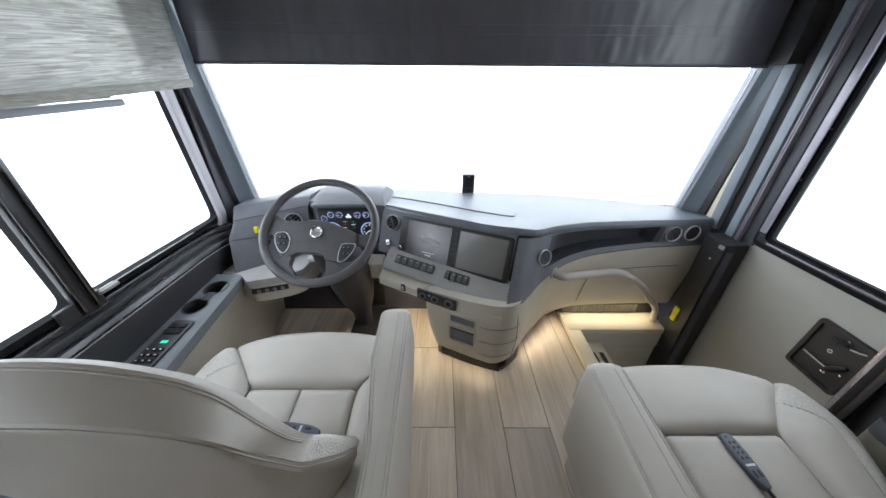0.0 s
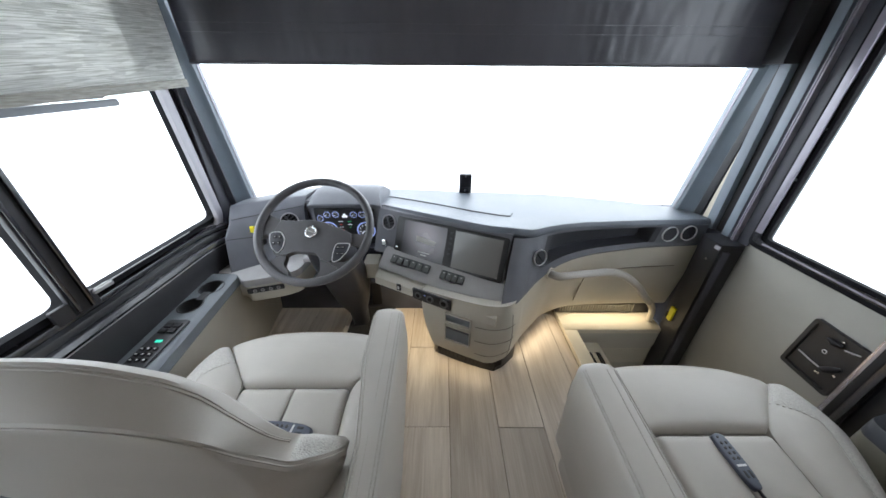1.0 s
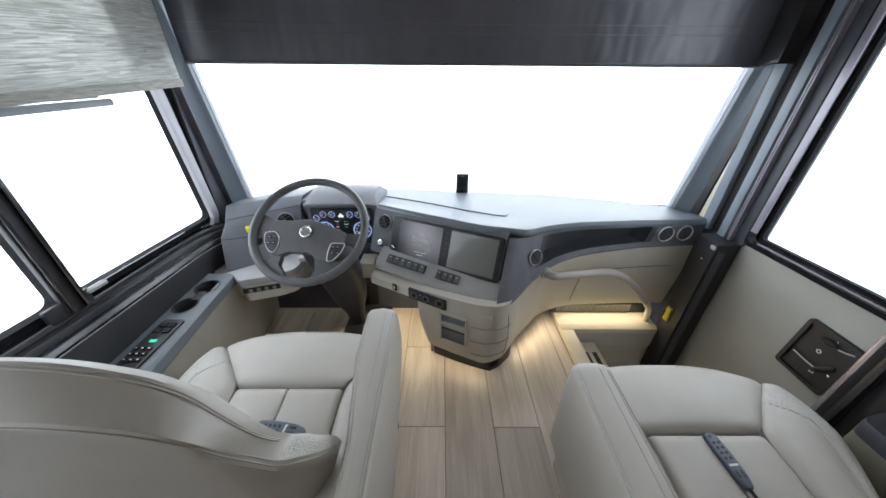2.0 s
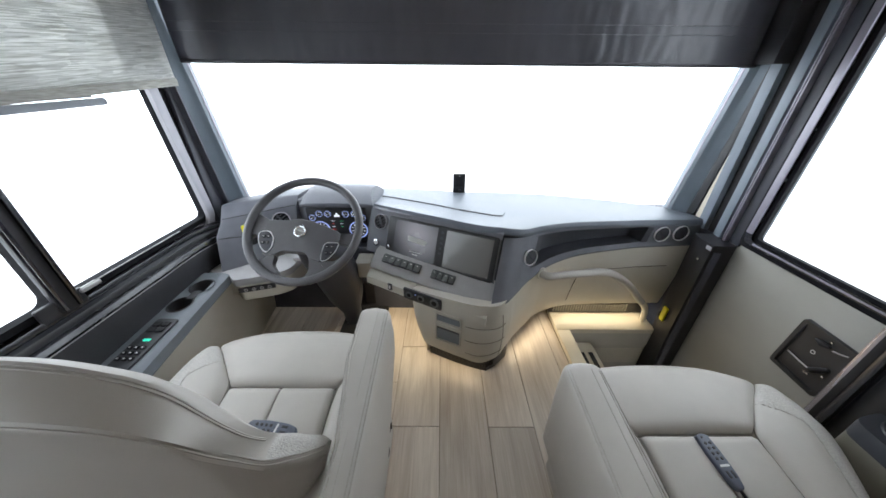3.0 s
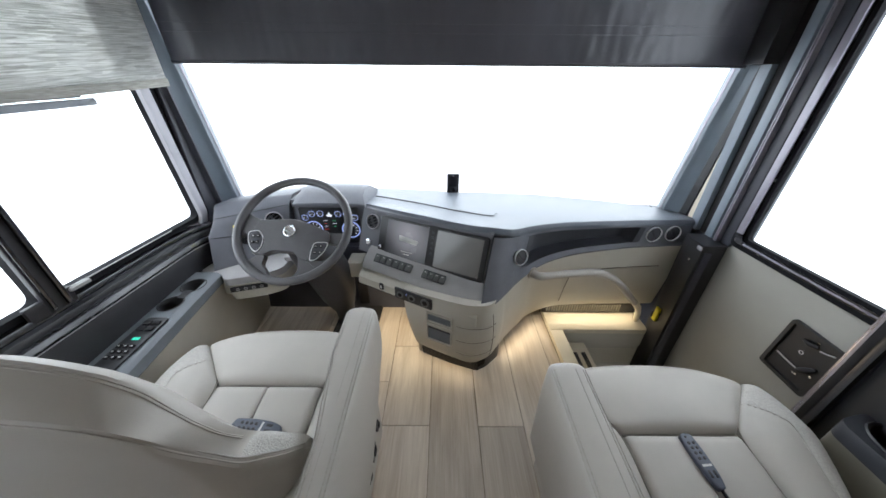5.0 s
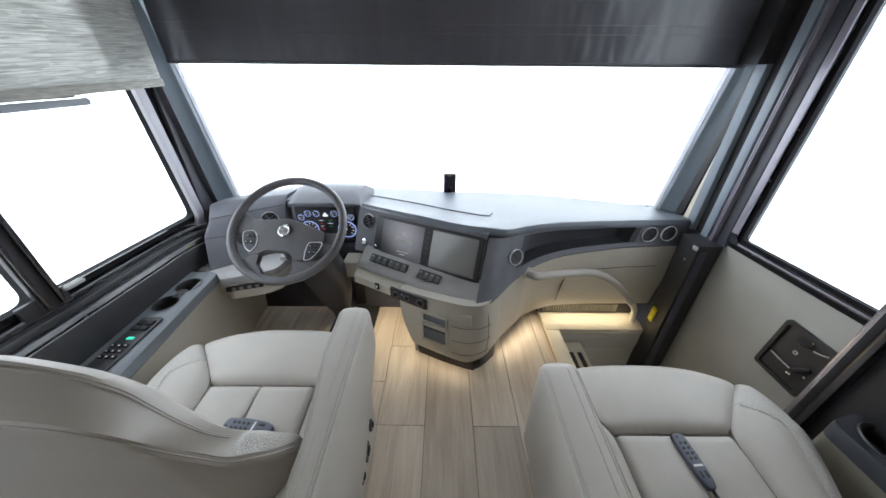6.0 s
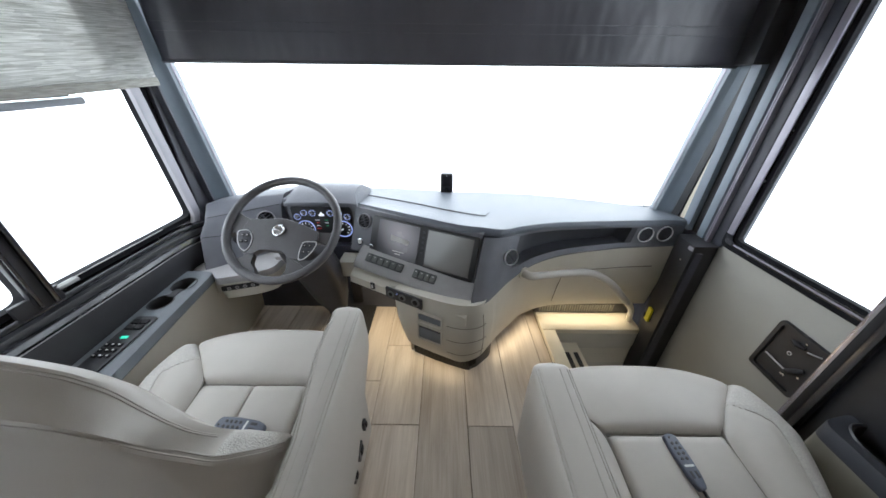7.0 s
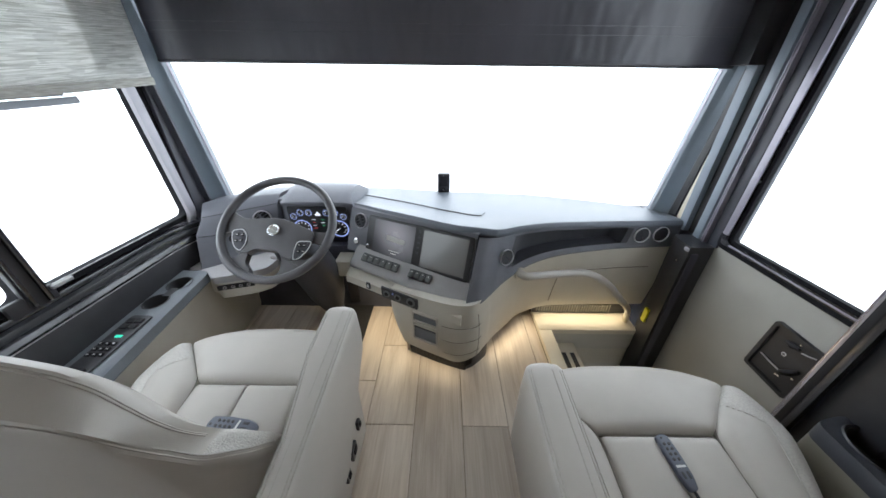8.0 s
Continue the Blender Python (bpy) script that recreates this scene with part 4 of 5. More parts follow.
def on_face(x, f, n=0.0):
    """A local frame on the passenger face at x, f of the way down."""
    i = min(range(len(ft)), key=lambda k: abs(ft[k].x - x))
    i = min(max(i, 1), len(ft) - 2)
    P = lambda k: Vector((ft[k].x, ft[k].y + 0.012, lip_z(ft[k].x, ft[k].y) - 0.034)).lerp(fb[k], f)
    dx = (P(i + 1) - P(i - 1)).normalized()
    up = (Vector((ft[i].x, ft[i].y + 0.012, 0.66)) - fb[i]).normalized()
    m = axes(tuple(P(i)), tuple(dx), tuple(up))
    return m @ Matrix.Translation((0, 0, n))


vent(on_face(0.480, 0.40, 0.013) @ Matrix.Rotation(-0.30, 4, "Y"), 0.036, "round vent with bright ring", 3)
vent(on_face(1.185, 0.36, 0.005), 0.040, "round vent with bright ring", 3)
vent(on_face(1.285, 0.34, 0.005), 0.040, "round vent with bright ring", 3)

# driver binnacle with its hood, left wing, shelf
rings = []
for x, s in ((-0.618, -0.004), (-0.612, 0.0), (-0.58, 0.004), (-0.45, 0.006), (-0.30, 0.004), (-0.268, 0.0), (-0.258, -0.004)):
    xt = x + (-0.453 - x) * 0.10
    rings.append([(x, 1.675, 0.49), (x, 1.672, 0.62), (x, 1.668, 0.716 + s), (x, 1.640, 0.724 + s), (x, 1.642, 0.734 + s), (xt, 1.70, 0.766 + s), (xt, 1.765, 0.782 + s), (xt, 1.86, 0.768 + s), (xt, 2.03, 0.69), (x, 2.06, 0.49)])
part("instrument_hood", loft(rings), DASH, dash, "charcoal hooded instrument binnacle")
M_CL = axes((-0.45, 1.6665, 0.61), (1, 0, 0), (0, -0.03, 1))
cl = part("instrument_display", prism(rect(0.30, 0.20, 0.01, 4), 0.004, 0.001, m=M_CL), BLACK, dash, "lit digital instrument cluster")


def dial(cx, cy, r, mat, big=False):
    d = part("dial", ring(r * 0.86, r, 0.0012, 28, M_CL @ Matrix.Translation((cx, cy, 0.0042))), mat, cl, "lit round gauge")
    for k in range(9):
        a = radians(225 - 33.75 * k)
        part("tick", box((r * 0.2, r * 0.07, 0.0008), (r * 0.66, 0, 0.0046), m=M_CL @ Matrix.Translation((cx, cy, 0)) @ Matrix.Rotation(a, 4, "Z")), DIAL_WHITE, d)
    part("needle", box((r * 0.7, r * 0.08, 0.0008), (r * 0.3, 0, 0.0055), m=M_CL @ Matrix.Translation((cx, cy, 0)) @ Matrix.Rotation(radians(215), 4, "Z")), DIAL_WHITE, d)


for cx, cy in ((-0.125, 0.045), (-0.088, 0.066), (-0.045, 0.066), (0.045, 0.066), (0.088, 0.066), (0.128, 0.046)):
    dial(cx, cy, 0.017, DIAL_BLUE)
dial(-0.09, -0.02, 0.046, DIAL_BLUE, True)
dial(0.100, -0.022, 0.048, DIAL_BLUE, True)
part("car_icon", prism(rounded([(-0.012, 0.05), (0.012, 0.05), (0.016, 0.058), (0.006, 0.064), (0.004, 0.072), (-0.004, 0.072), (-0.006, 0.064), (-0.016, 0.058)], 0.002, 2), 0.001, m=M_CL @ Matrix.Translation((0, 0, 0.0042))), DIAL_WHITE, cl)
for k in range(7):
    part("readout_bar", box((0.022 - 0.005 * (k % 3), 0.0022, 0.0008), (-0.025 + 0.045 * (k % 2), 0.028 - 0.016 * (k // 2), 0.0046), m=M_CL), (DIAL_WHITE, DIAL_GREEN, DIAL_RED, DIAL_WHITE)[k % 4], cl, "small lit readout")

# left wing: sloping top, face leaning towards the driver and a lower panel, from its left end to the hood
WING_L = [Vector(p) for p in ((-0.905, 1.385, 0.495), (-0.944, 1.474, 0.626), (-0.945, 1.478, 0.632), (-0.942, 1.538, 0.688), (-0.944, 1.543, 0.694), (-0.948, 1.552, 0.698), (-0.963, 1.600, 0.736), (-0.966, 1.612, 0.740), (-0.97, 1.72, 0.73), (-0.97, 1.80, 0.50))]
WING_R = [Vector(p) for p in ((-0.652, 1.585, 0.495), (-0.652, 1.634, 0.598), (-0.652, 1.637, 0.604), (-0.652, 1.679, 0.710), (-0.652, 1.683, 0.716), (-0.652, 1.692, 0.720), (-0.652, 1.726, 0.748), (-0.652, 1.738, 0.752), (-0.652, 1.92, 0.735), (-0.652, 1.98, 0.50))]
WC = sum(WING_L, Vector()) / len(WING_L)
rings = [[p.lerp(WC, 0.02) - Vector((0.004, 0, 0)) for p in WING_L]]
rings += [[p.lerp(q, f) + Vector((0, 0, 0.006 * math.sin(math.pi * f) if n > 4 else 0)) for n, (p, q) in enumerate(zip(WING_L, WING_R))] for f in (0.0, 0.02, 0.25, 0.5, 0.75, 1.0)]
part("wing_filler", span((-0.651, 1.70, 0.50), (-0.617, 1.90, 0.735), 0.004), DASH, dash)
part("left_wing", loft(rings), DASH, dash, "charcoal left end of the dashboard")
for n in (1, 4):
    part("panel_gap", tube([WING_L[n].lerp(WING_R[n], f) + Vector((0, -0.0006, 0)) for f in (0.01, 0.3, 0.6, 0.98)], 0.0016, 6), BLACK, dash)
vent(axes((-0.711, 1.620, 0.657), (0.9, 0.43, 0), (0, 0.42, 0.9)), 0.042, "round grey air vent with dark slats")
part("wing_button", box((0.02, 0.012, 0.03), (-0.841, 1.525, 0.657), 0.003), YELLOW, dash, "small yellow pull knob")
M_SB = axes((-0.823, 1.538, 0.589), (0.86, 0.5, 0), (0, 0.45, 0.9))
part("switch_bezel", prism(rect(0.11, 0.05, 0.008), 0.008, 0.002, m=M_SB), BLACK, dash)
part("light_switch", disc(0.020, 0.02, 20, 0.005, M_SB @ Matrix.Translation((0, 0, 0.008))), RUBBER, dash)

shelf = rounded([(-1.0, 1.40), (-0.875, 1.375), (-0.825, 1.325), (-0.69, 1.37), (-0.62, 1.42), (-0.60, 1.62), (-1.0, 1.62)], [0.004, 0.01, 0.015, 0.03, 0.03, 0.01, 0.004])
part("knee_shelf", prism(shelf, 0.035, 0.01, m=Matrix.Translation((0, 0, 0.470))), STRIP, dash, "grey shelf under the left wing")
knee = rounded([(-1.0, 1.405), (-0.87, 1.385), (-0.825, 1.345), (-0.69, 1.388), (-0.63, 1.43), (-0.62, 1.62), (-1.0, 1.62)], [0.004, 0.01, 0.015, 0.03, 0.03, 0.01, 0.004])
part("knee_panel", prism(knee, 0.09, m=Matrix.Translation((0, 0, 0.378))), BEIGE, dash, "beige knee panel")
M_KN = axes((-0.757, 1.3635, 0.438), (0.953, 0.303, 0), (0, 0, 1))
ks = part("switch_strip", prism(rect(0.15, 0.024, 0.004), 0.006, 0.001, m=M_KN), BLACK, dash, "black strip of round switches")
for k in range(4):
    part("switch", ring(0.004, 0.008, 0.003, 16, M_KN @ Matrix.Translation((-0.045 + 0.032 * k, 0, 0.006))), STRIP, ks)

# beige lower shell: console front, its turned flank and the panel before the passenger
SHELL = [(stack(-0.075, 0.135, 0.42), stack(-0.04, 0.085, 0.10)), (stack(-0.06, 0.147, 0.42), stack(-0.025, 0.118, 0.10)), (stack(0.05, 0.15, 0.425), stack(0.06, 0.124, 0.10)), (stack(0.18, 0.148, 0.43), stack(0.18, 0.124, 0.10)),
         (stack(0.262, 0.138, 0.435), stack(0.265, 0.115, 0.10)), (Vector((0.325, 1.215, 0.443)), Vector((0.345, 1.265, 0.10))), (Vector((0.39, 1.285, 0.458)), Vector((0.40, 1.335, 0.09))), (Vector((0.455, 1.352, 0.472)), Vector((0.475, 1.45, 0.06))),
         (Vector((0.525, 1.415, 0.483)), Vector((0.555, 1.545, 0.045))), (Vector((0.60, 1.47, 0.492)), Vector((0.64, 1.62, 0.06))), (Vector((0.77, 1.54, 0.507)), Vector((0.78, 1.645, 0.105))), (Vector((0.95, 1.573, 0.515)), Vector((0.95, 1.652, 0.115))),
         (Vector((1.12, 1.597, 0.52)), Vector((1.12, 1.655, 0.118))), (Vector((1.375, 1.612, 0.525)), Vector((1.375, 1.66, 0.12)))]
st = smooth_path([a for a, b in SHELL], 6)
sb = smooth_path([b for a, b in SHELL], 6)
rows = []
for i, (a, b) in enumerate(zip(st, sb)):
    d = along(st, min(1, (i + 0.6) / (len(st) - 1))) - along(st, max(0, (i - 0.6) / (len(st) - 1)))
    nrm = Vector((d.y, -d.x, 0)).normalized()
    bul = 0.014 if a.x < 0.4 else 0.006
    r = [a - nrm * 0.04 + Vector((0, 0, 0.03)), a + Vector((0, 0, 0.026))]
    for k in range(10):
        f = k / 9
        r.append(a.lerp(b, f) + nrm * bul * math.sin(math.pi * f))
    r += [b - nrm * 0.008 - Vector((0, 0, 0.012)), b - nrm * 0.06 - Vector((0, 0, 0.014))]
    rows.append(r)
shell_rows = rows
part("lower_shell", loft(rows, False, False), BEIGE, dash, "beige moulded console and knee panel")
# flank towards the driver
bm = loft([[stack(-0.075, 0.135, 0.42), stack(-0.075, -0.3, 0.42)], [stack(-0.062, 0.12, 0.25), stack(-0.062, -0.3, 0.25)], [stack(-0.04, 0.085, 0.10), stack(-0.04, -0.3, 0.10)], [stack(-0.04, 0.08, 0.0), stack(-0.04, -0.3, 0.0)]], False, False)
thick(part("console_side", bm, BEIGE, dash), 0.01)
# beige band under the switch ledge
bm = loft([[stack(u, n, ledge_z(u) + dz) for n, dz in ((0.03, -0.026), (0.112, -0.026), (0.128, -0.034), (0.146, -0.05), (0.150, -0.085), (0.135, -0.098), (0.03, -0.098))] for u in (-0.325, -0.32, -0.2, -0.1, 0.0, 0.12, 0.25, 0.283)])
part("ledge_band", bm, BEIGE, dash, "beige band under the switch ledge")
# toe kick round the console foot
toe = smooth_path([stack(-0.02, 0.03, 0), stack(-0.012, 0.078, 0), stack(0.0, 0.086, 0), stack(0.14, 0.086, 0), stack(0.275, 0.072, 0), stack(0.296, 0.055, 0), stack(0.32, 0.02, 0), stack(0.35, -0.06, 0)], 5)
part("toe_kick", loft([[p, p + Vector((0, 0, 0.09)), p - SN * 0.02 + Vector((0, 0, 0.092)), p - SN * 0.02] for p in toe]), BLACK, dash, "black ribbed toe kick")
for k in range(34):
    f = 0.12 + 0.68 * k / 33
    p = along(toe, f) + SN * 0.0015
    part("rib", box((0.004, 0.004, 0.05), (p.x, p.y, 0.055)), RUBBER, dash)

M_N = axes(tuple(stack(0, 0.1525, 0)), tuple(SU), (0, 0, 1))
hv = part("climate_panel", prism(rounded([(-0.108, 0.392), (0.082, 0.383), (0.082, 0.438), (-0.108, 0.449)], 0.006), 0.008, 0.002, m=M_N), BLACK, dash, "black climate control panel")
for cx, r in ((-0.078, 0.017), (-0.018, 0.017), (0.05, 0.021)):
    kn = part("knob", ring(r * 0.55, r, 0.005, 26, M_N @ Matrix.Translation((cx, 0.416 - 0.02 * cx, 0.008))), ROCKER, hv, "round control knob")
    part("knob_cap", disc(r * 0.6, 0.006, 20, 0.002, M_N @ Matrix.Translation((cx, 0.416 - 0.02 * cx, 0.008))), RUBBER, kn)
part("blue_mark", box((0.006, 0.006, 0.001), (-0.045, 0.428, 0.0085), m=M_N), DIAL_BLUE, hv, "tiny blue light")
part("socket", prism(rect(0.022, 0.034, 0.003, 3, -0.185, 0.424), 0.006, 0.002, m=M_N), BLACK, dash, "black socket")
part("socket_slot", box((0.008, 0.016, 0.002), (-0.185, 0.424, 0.0066), m=M_N), MARK, dash)
for z0, z1, nm in ((0.315, 0.368, "upper_pocket"), (0.205, 0.298, "lower_pocket")):
    fr = part(nm, frame_slab(rect(0.126, z1 - z0, 0.004, 3, 0.118, (z0 + z1) / 2), rect(0.116, z1 - z0 - 0.010, 0.003, 3, 0.118, (z0 + z1) / 2), 0.012, M_N), BEIGE, dash, "beige framed storage pocket")
    part("pocket_face", prism(rect(0.118, z1 - z0 - 0.008, 0.003, 3, 0.118, (z0 + z1) / 2), 0.003, m=M_N), PANEL_GREY, fr, "slate grey pocket insert")
    part("pocket_lip", box((0.112, (z1 - z0) * 0.16, 0.006), (0.118, z0 + (z1 - z0) * 0.84, 0.004), 0.002, m=M_N), DARK_CONSOLE, fr, "dark pocket lip")
# moulded crease lines on the console front
for f in (0.30, 0.56, 0.84):
    pts = []
    for i in range(19, 33):
        r, k = shell_rows[i], 2 + 9 * f
        d = (shell_rows[i + 1][5] - shell_rows[i - 1][5])
        pts.append(r[int(k)].lerp(r[int(k) + 1], k - int(k)) + Vector((d.y, -d.x, 0)).normalized() * 0.0006)
    part("crease", tube(pts, 0.0018, 6), CREASE, dash)
pts = [shell_rows[31][k] + Vector((0.0004, -0.0006, 0)) for k in range(3, 12)]
part("crease", tube(pts, 0.0014, 6), CREASE, dash)

# beige bracket, black hanger and column under the binnacle
part("bracket", span((-0.345, 1.50, 0.40), (-0.27, 1.60, 0.485), 0.006), BEIGE, dash, "beige bracket")
part("under_cover", loft([[(-0.62, y, z0), (-0.28, y, z0), (-0.26, y, z0 + 0.12), (-0.63, y, z0 + 0.12)] for y, z0 in ((1.60, 0.40), (1.75, 0.36), (1.97, 0.34))]), BLACK_SOFT, dash, "black cover under the binnacle")
part("hanger", span((-0.16, 1.50, 0.30), (-0.12, 1.53, 0.36), 0.005), BLACK, dash)
part("under_tray", span((-0.34, 1.56, 0.34), (-0.10, 1.97, 0.39), 0.01), BLACK_SOFT, dash)

# knee door lines, slot grille
part("panel_gap", tube([Vector((0.80, 1.565, 0.385)), Vector((0.798, 1.594, 0.28)), Vector((0.80, 1.622, 0.16))], 0.0022, 6), CREASE, dash)
part("panel_gap", tube([Vector((0.86, 1.572, 0.40)), Vector((0.95, 1.586, 0.402)), Vector((1.12, 1.606, 0.405)), Vector((1.29, 1.616, 0.408))], 0.0024, 6), CREASE, dash)
gr = part("air_grille", span((0.735, 1.665, 0.035), (1.30, 1.69, 0.115), 0.002), BLACK, dash, "black slotted air grille")
for k in range(30):
    x = 0.762 + 0.435 * k / 29
    part("slat", box((0.0062, 0.010, 0.056), (x, 1.662, 0.076)), DARK_BEIGE, gr)

# ---- steering wheel ----
wheel = thing("steering_wheel", "dark grey leather steering wheel with satin switch pods", "steering wheel", at=(-0.437, 1.30, 0.74))
WT = radians(40)
M_W = axes((-0.436, 1.276, 0.780), (1, 0, 0), (0, math.cos(WT), math.sin(WT))) @ Matrix.Rotation(radians(-3), 4, "Z")
R = 0.206
bm = tube([(R * math.cos(2 * math.pi * k / 64), R * math.sin(2 * math.pi * k / 64), 0) for k in range(64)], 0.0155, 12, True)
part("rim", bm, WHEEL, wheel, m=M_W)
M_H = M_W @ Matrix.Rotation(radians(3), 4, "Z")
SPOKES = [[(-0.203, 0.078), (-0.169, 0.056), (-0.130, 0.035), (-0.090, 0.030), (-0.095, -0.012), (-0.150, -0.014), (-0.168, -0.018), (-0.208, -0.036)],
          [(-0.190, -0.092), (-0.168, -0.112), (-0.157, -0.124), (-0.130, -0.120), (-0.112, -0.098), (-0.086, -0.102), (-0.091, -0.140), (-0.071, -0.163), (-0.056, -0.204), (-0.130, -0.165)],
          [(0.120, -0.010), (0.144, -0.018), (0.178, -0.019), (0.208, -0.014), (0.206, -0.050), (0.176, -0.070), (0.150, -0.060), (0.125, -0.058)],
          [(0.021, -0.095), (0.083, -0.128), (0.106, -0.126), (0.128, -0.128), (0.160, -0.102), (0.176, -0.112), (0.118, -0.172), (0.026, -0.206), (0.026, -0.190), (0.042, -0.165), (0.037, -0.123)],
          [(-0.180, -0.010), (-0.150, -0.012), (-0.126, -0.010), (-0.094, -0.040), (-0.094, -0.084), (-0.112, -0.108), (-0.134, -0.102), (-0.142, -0.086), (-0.152, -0.056)]]
for k, ol in enumerate(SPOKES):
    even(part("spoke", prism(rounded(ol, 0.010, 4), 0.024, 0.003, 2, M_H @ Matrix.Translation((0, 0, -0.0265 + 0.0006 * k))), WHEEL, wheel))
HUB = [(-0.130, 0.034), (-0.076, 0.031), (-0.013, 0.037), (0.031, 0.028), (0.088, 0.005), (0.140, -0.018), (0.144, -0.058), (0.093, -0.056), (0.082, -0.096), (0.081, -0.132), (0.042, -0.122), (0.021, -0.098), (-0.062, -0.091), (-0.090, -0.108), (-0.111, -0.101), (-0.097, -0.082), (-0.096, -0.047), (-0.116, -0.012), (-0.146, -0.013)]
even(part("hub", prism(rounded(HUB, 0.012, 4), 0.028, 0.0035, 3, M_H @ Matrix.Translation((0, 0, -0.021))), WHEEL, wheel, "dark grey padded hub"))
M_B = M_H @ Matrix.Translation((-0.006, -0.016, 0.003))
part("badge_ring", ring(0.016, 0.023, 0.006, 30, M_B @ Matrix.Translation((0, 0, 0.006))), CHROME, wheel, "round chrome badge")
part("badge_face", disc(0.017, 0.003, 24, 0.001, M_B @ Matrix.Translation((0, 0, 0.006))), STRIP, wheel)
part("badge_bar", box((0.036, 0.006, 0.003), (0, 0, 0.0105), 0.001, m=M_B @ Matrix.Rotation(radians(-15), 4, "Z")), CHROME, wheel)
PODS = (([(-0.158, -0.018), (-0.120, -0.013), (-0.099, -0.042), (-0.100, -0.078), (-0.114, -0.100), (-0.136, -0.085), (-0.153, -0.054)], -0.127, -0.048),
        ([(0.091, -0.060), (0.143, -0.060), (0.133, -0.094), (0.106, -0.127), (0.084, -0.132), (0.083, -0.096)], 0.109, -0.088))
for ol, cx, cy in PODS:
    ol = rounded(ol, 0.012, 4)
    pod = part("switch_pod", prism(ol, 0.008, 0.003, m=M_H @ Matrix.Translation((0, 0, 0.001))), BLACK_SOFT, wheel, "black switch pod with bright edge")
    part("pod_edge", tube([(x, y, 0.008) for x, y in ol], 0.0021, 6, True), BRIGHT_RING, pod, m=M_H)
    for k in range(4):
        bx, byy = cx + 0.018 * (k % 2 - 0.5), cy + 0.024 * (0.5 - k // 2)
        part("pod_button", box((0.012, 0.012, 0.004), (bx, byy, 0.0095), 0.002, m=M_H), RUBBER, pod)
        part("mark", box((0.005, 0.003, 0.0006), (bx, byy, 0.0118), m=M_H), MARK, pod, "pale printed mark")
part("stalk", tube([(-0.50, 1.34, 0.70), (-0.60, 1.37, 0.705), (-0.68, 1.38, 0.715)], [0.009, 0.011, 0.014], 8), BLACK, wheel, "black column stalk")
part("stalk", tube([(-0.39, 1.34, 0.70), (-0.32, 1.37, 0.70)], [0.009, 0.012], 8), BLACK, wheel, "black column stalk")

col = thing("steering_column", "black steering column cover", "steering column", at=(-0.43, 1.6, 0.0))
rings = []
for y, z, w, h in ((1.292, 0.735, 0.045, 0.04), (1.33, 0.69, 0.075, 0.06), (1.40, 0.60, 0.10, 0.075), (1.47, 0.47, 0.105, 0.08), (1.53, 0.34, 0.10, 0.08), (1.56, 0.24, 0.085, 0.07), (1.60, 0.12, 0.05, 0.05), (1.62, 0.0, 0.045, 0.045)):
    rings.append([(-0.435 + w * math.copysign(abs(math.cos(a)) ** 0.6, math.cos(a)), y + h * 0.8 * math.copysign(abs(math.sin(a)) ** 0.6, math.sin(a)), z + h * 0.35 * math.sin(a)) for a in [2 * math.pi * k / 20 for k in range(20)]])
part("cover", loft(rings), DARK_CONSOLE, col)
part("tilt_lever", box((0.10, 0.05, 0.02), (-0.50, 1.37, 0.60), 0.008), STRIP, col, "grey column lever")
ped = thing("pedal_set", "black brake and throttle pedals", "pedals", at=(-0.36, 1.75, 0.0))
for x, w in ((-0.52, 0.10), (-0.36, 0.06)):
    part("pedal", box((w, 0.02, 0.16), (x, 1.74, 0.12), 0.006, m=Matrix.Translation((0, 0, 0))), RUBBER, ped)
    part("pedal_arm", tube([(x, 1.75, 0.12), (x, 1.85, 0.25), (x, 1.97, 0.33)], 0.010, 8), BLACK, ped)
solid("floor_mat", span((-0.50, 1.42, 0.0005), (-0.25, 1.75, 0.008), 0.003), CARPET, "black ribbed pedal floor mat on wood floor", "floor mat")

# ---- seats ----


def quilted(plan, height, size, radii, crown, base, n=18):
    """An upholstered panel: plan(s, t) gives x, y, height its level; its edges sink by radii (left, right, back, front)."""
    w, l = size
    sv = [0.5 - 0.5 * math.cos(math.pi * i / n) for i in range(n + 1)]

    def edge(d, r):
        if d >= r:
            return 0.0
        k = 1 - d / r
        return r * (1 - math.sqrt(max(0.0, 1 - k * k)))

    rows = []
    for t in sv:
        row = []
        for s in sv:
            x, y = plan(s, t)
            drop = edge(s * w, radii[0]) + edge((1 - s) * w, radii[1]) + edge(t * l, radii[2]) + edge((1 - t) * l, radii[3])
            z = height(x, y) + crown * (1 - (2 * s - 1) ** 2) * (1 - (2 * t - 1) ** 2) - min(drop, max(radii))
            p = Vector((x, y, z))
            p.z += 0.0012 * noise.noise(p * 22)
            row.append(p)
        rows.append(row)
    bm = loft(rows, False, False)
    rim = [rows[0][i] for i in range(n + 1)] + [rows[j][n] for j in range(1, n + 1)] + [rows[n][i] for i in range(n - 1, -1, -1)] + [rows[j][0] for j in range(n - 1, 0, -1)]
    bm = loft([rim, [Vector((p.x, p.y, base)) for p in rim]], True, False, bm)
    bmesh.ops.remove_doubles(bm, verts=bm.verts, dist=1e-5)
    return bm


NOSE = 2.6      # how square the cushion's front corners are


def nose_y(x, half):
    return 0.27 + 0.245 * max(0.0, 1 - (abs(x) / half) ** NOSE) ** (1 / NOSE)


def cushion_half(y, half):
    return half - 0.13 * min(1.0, max(0.0, (0.27 - y) / 0.25)) ** 1.3


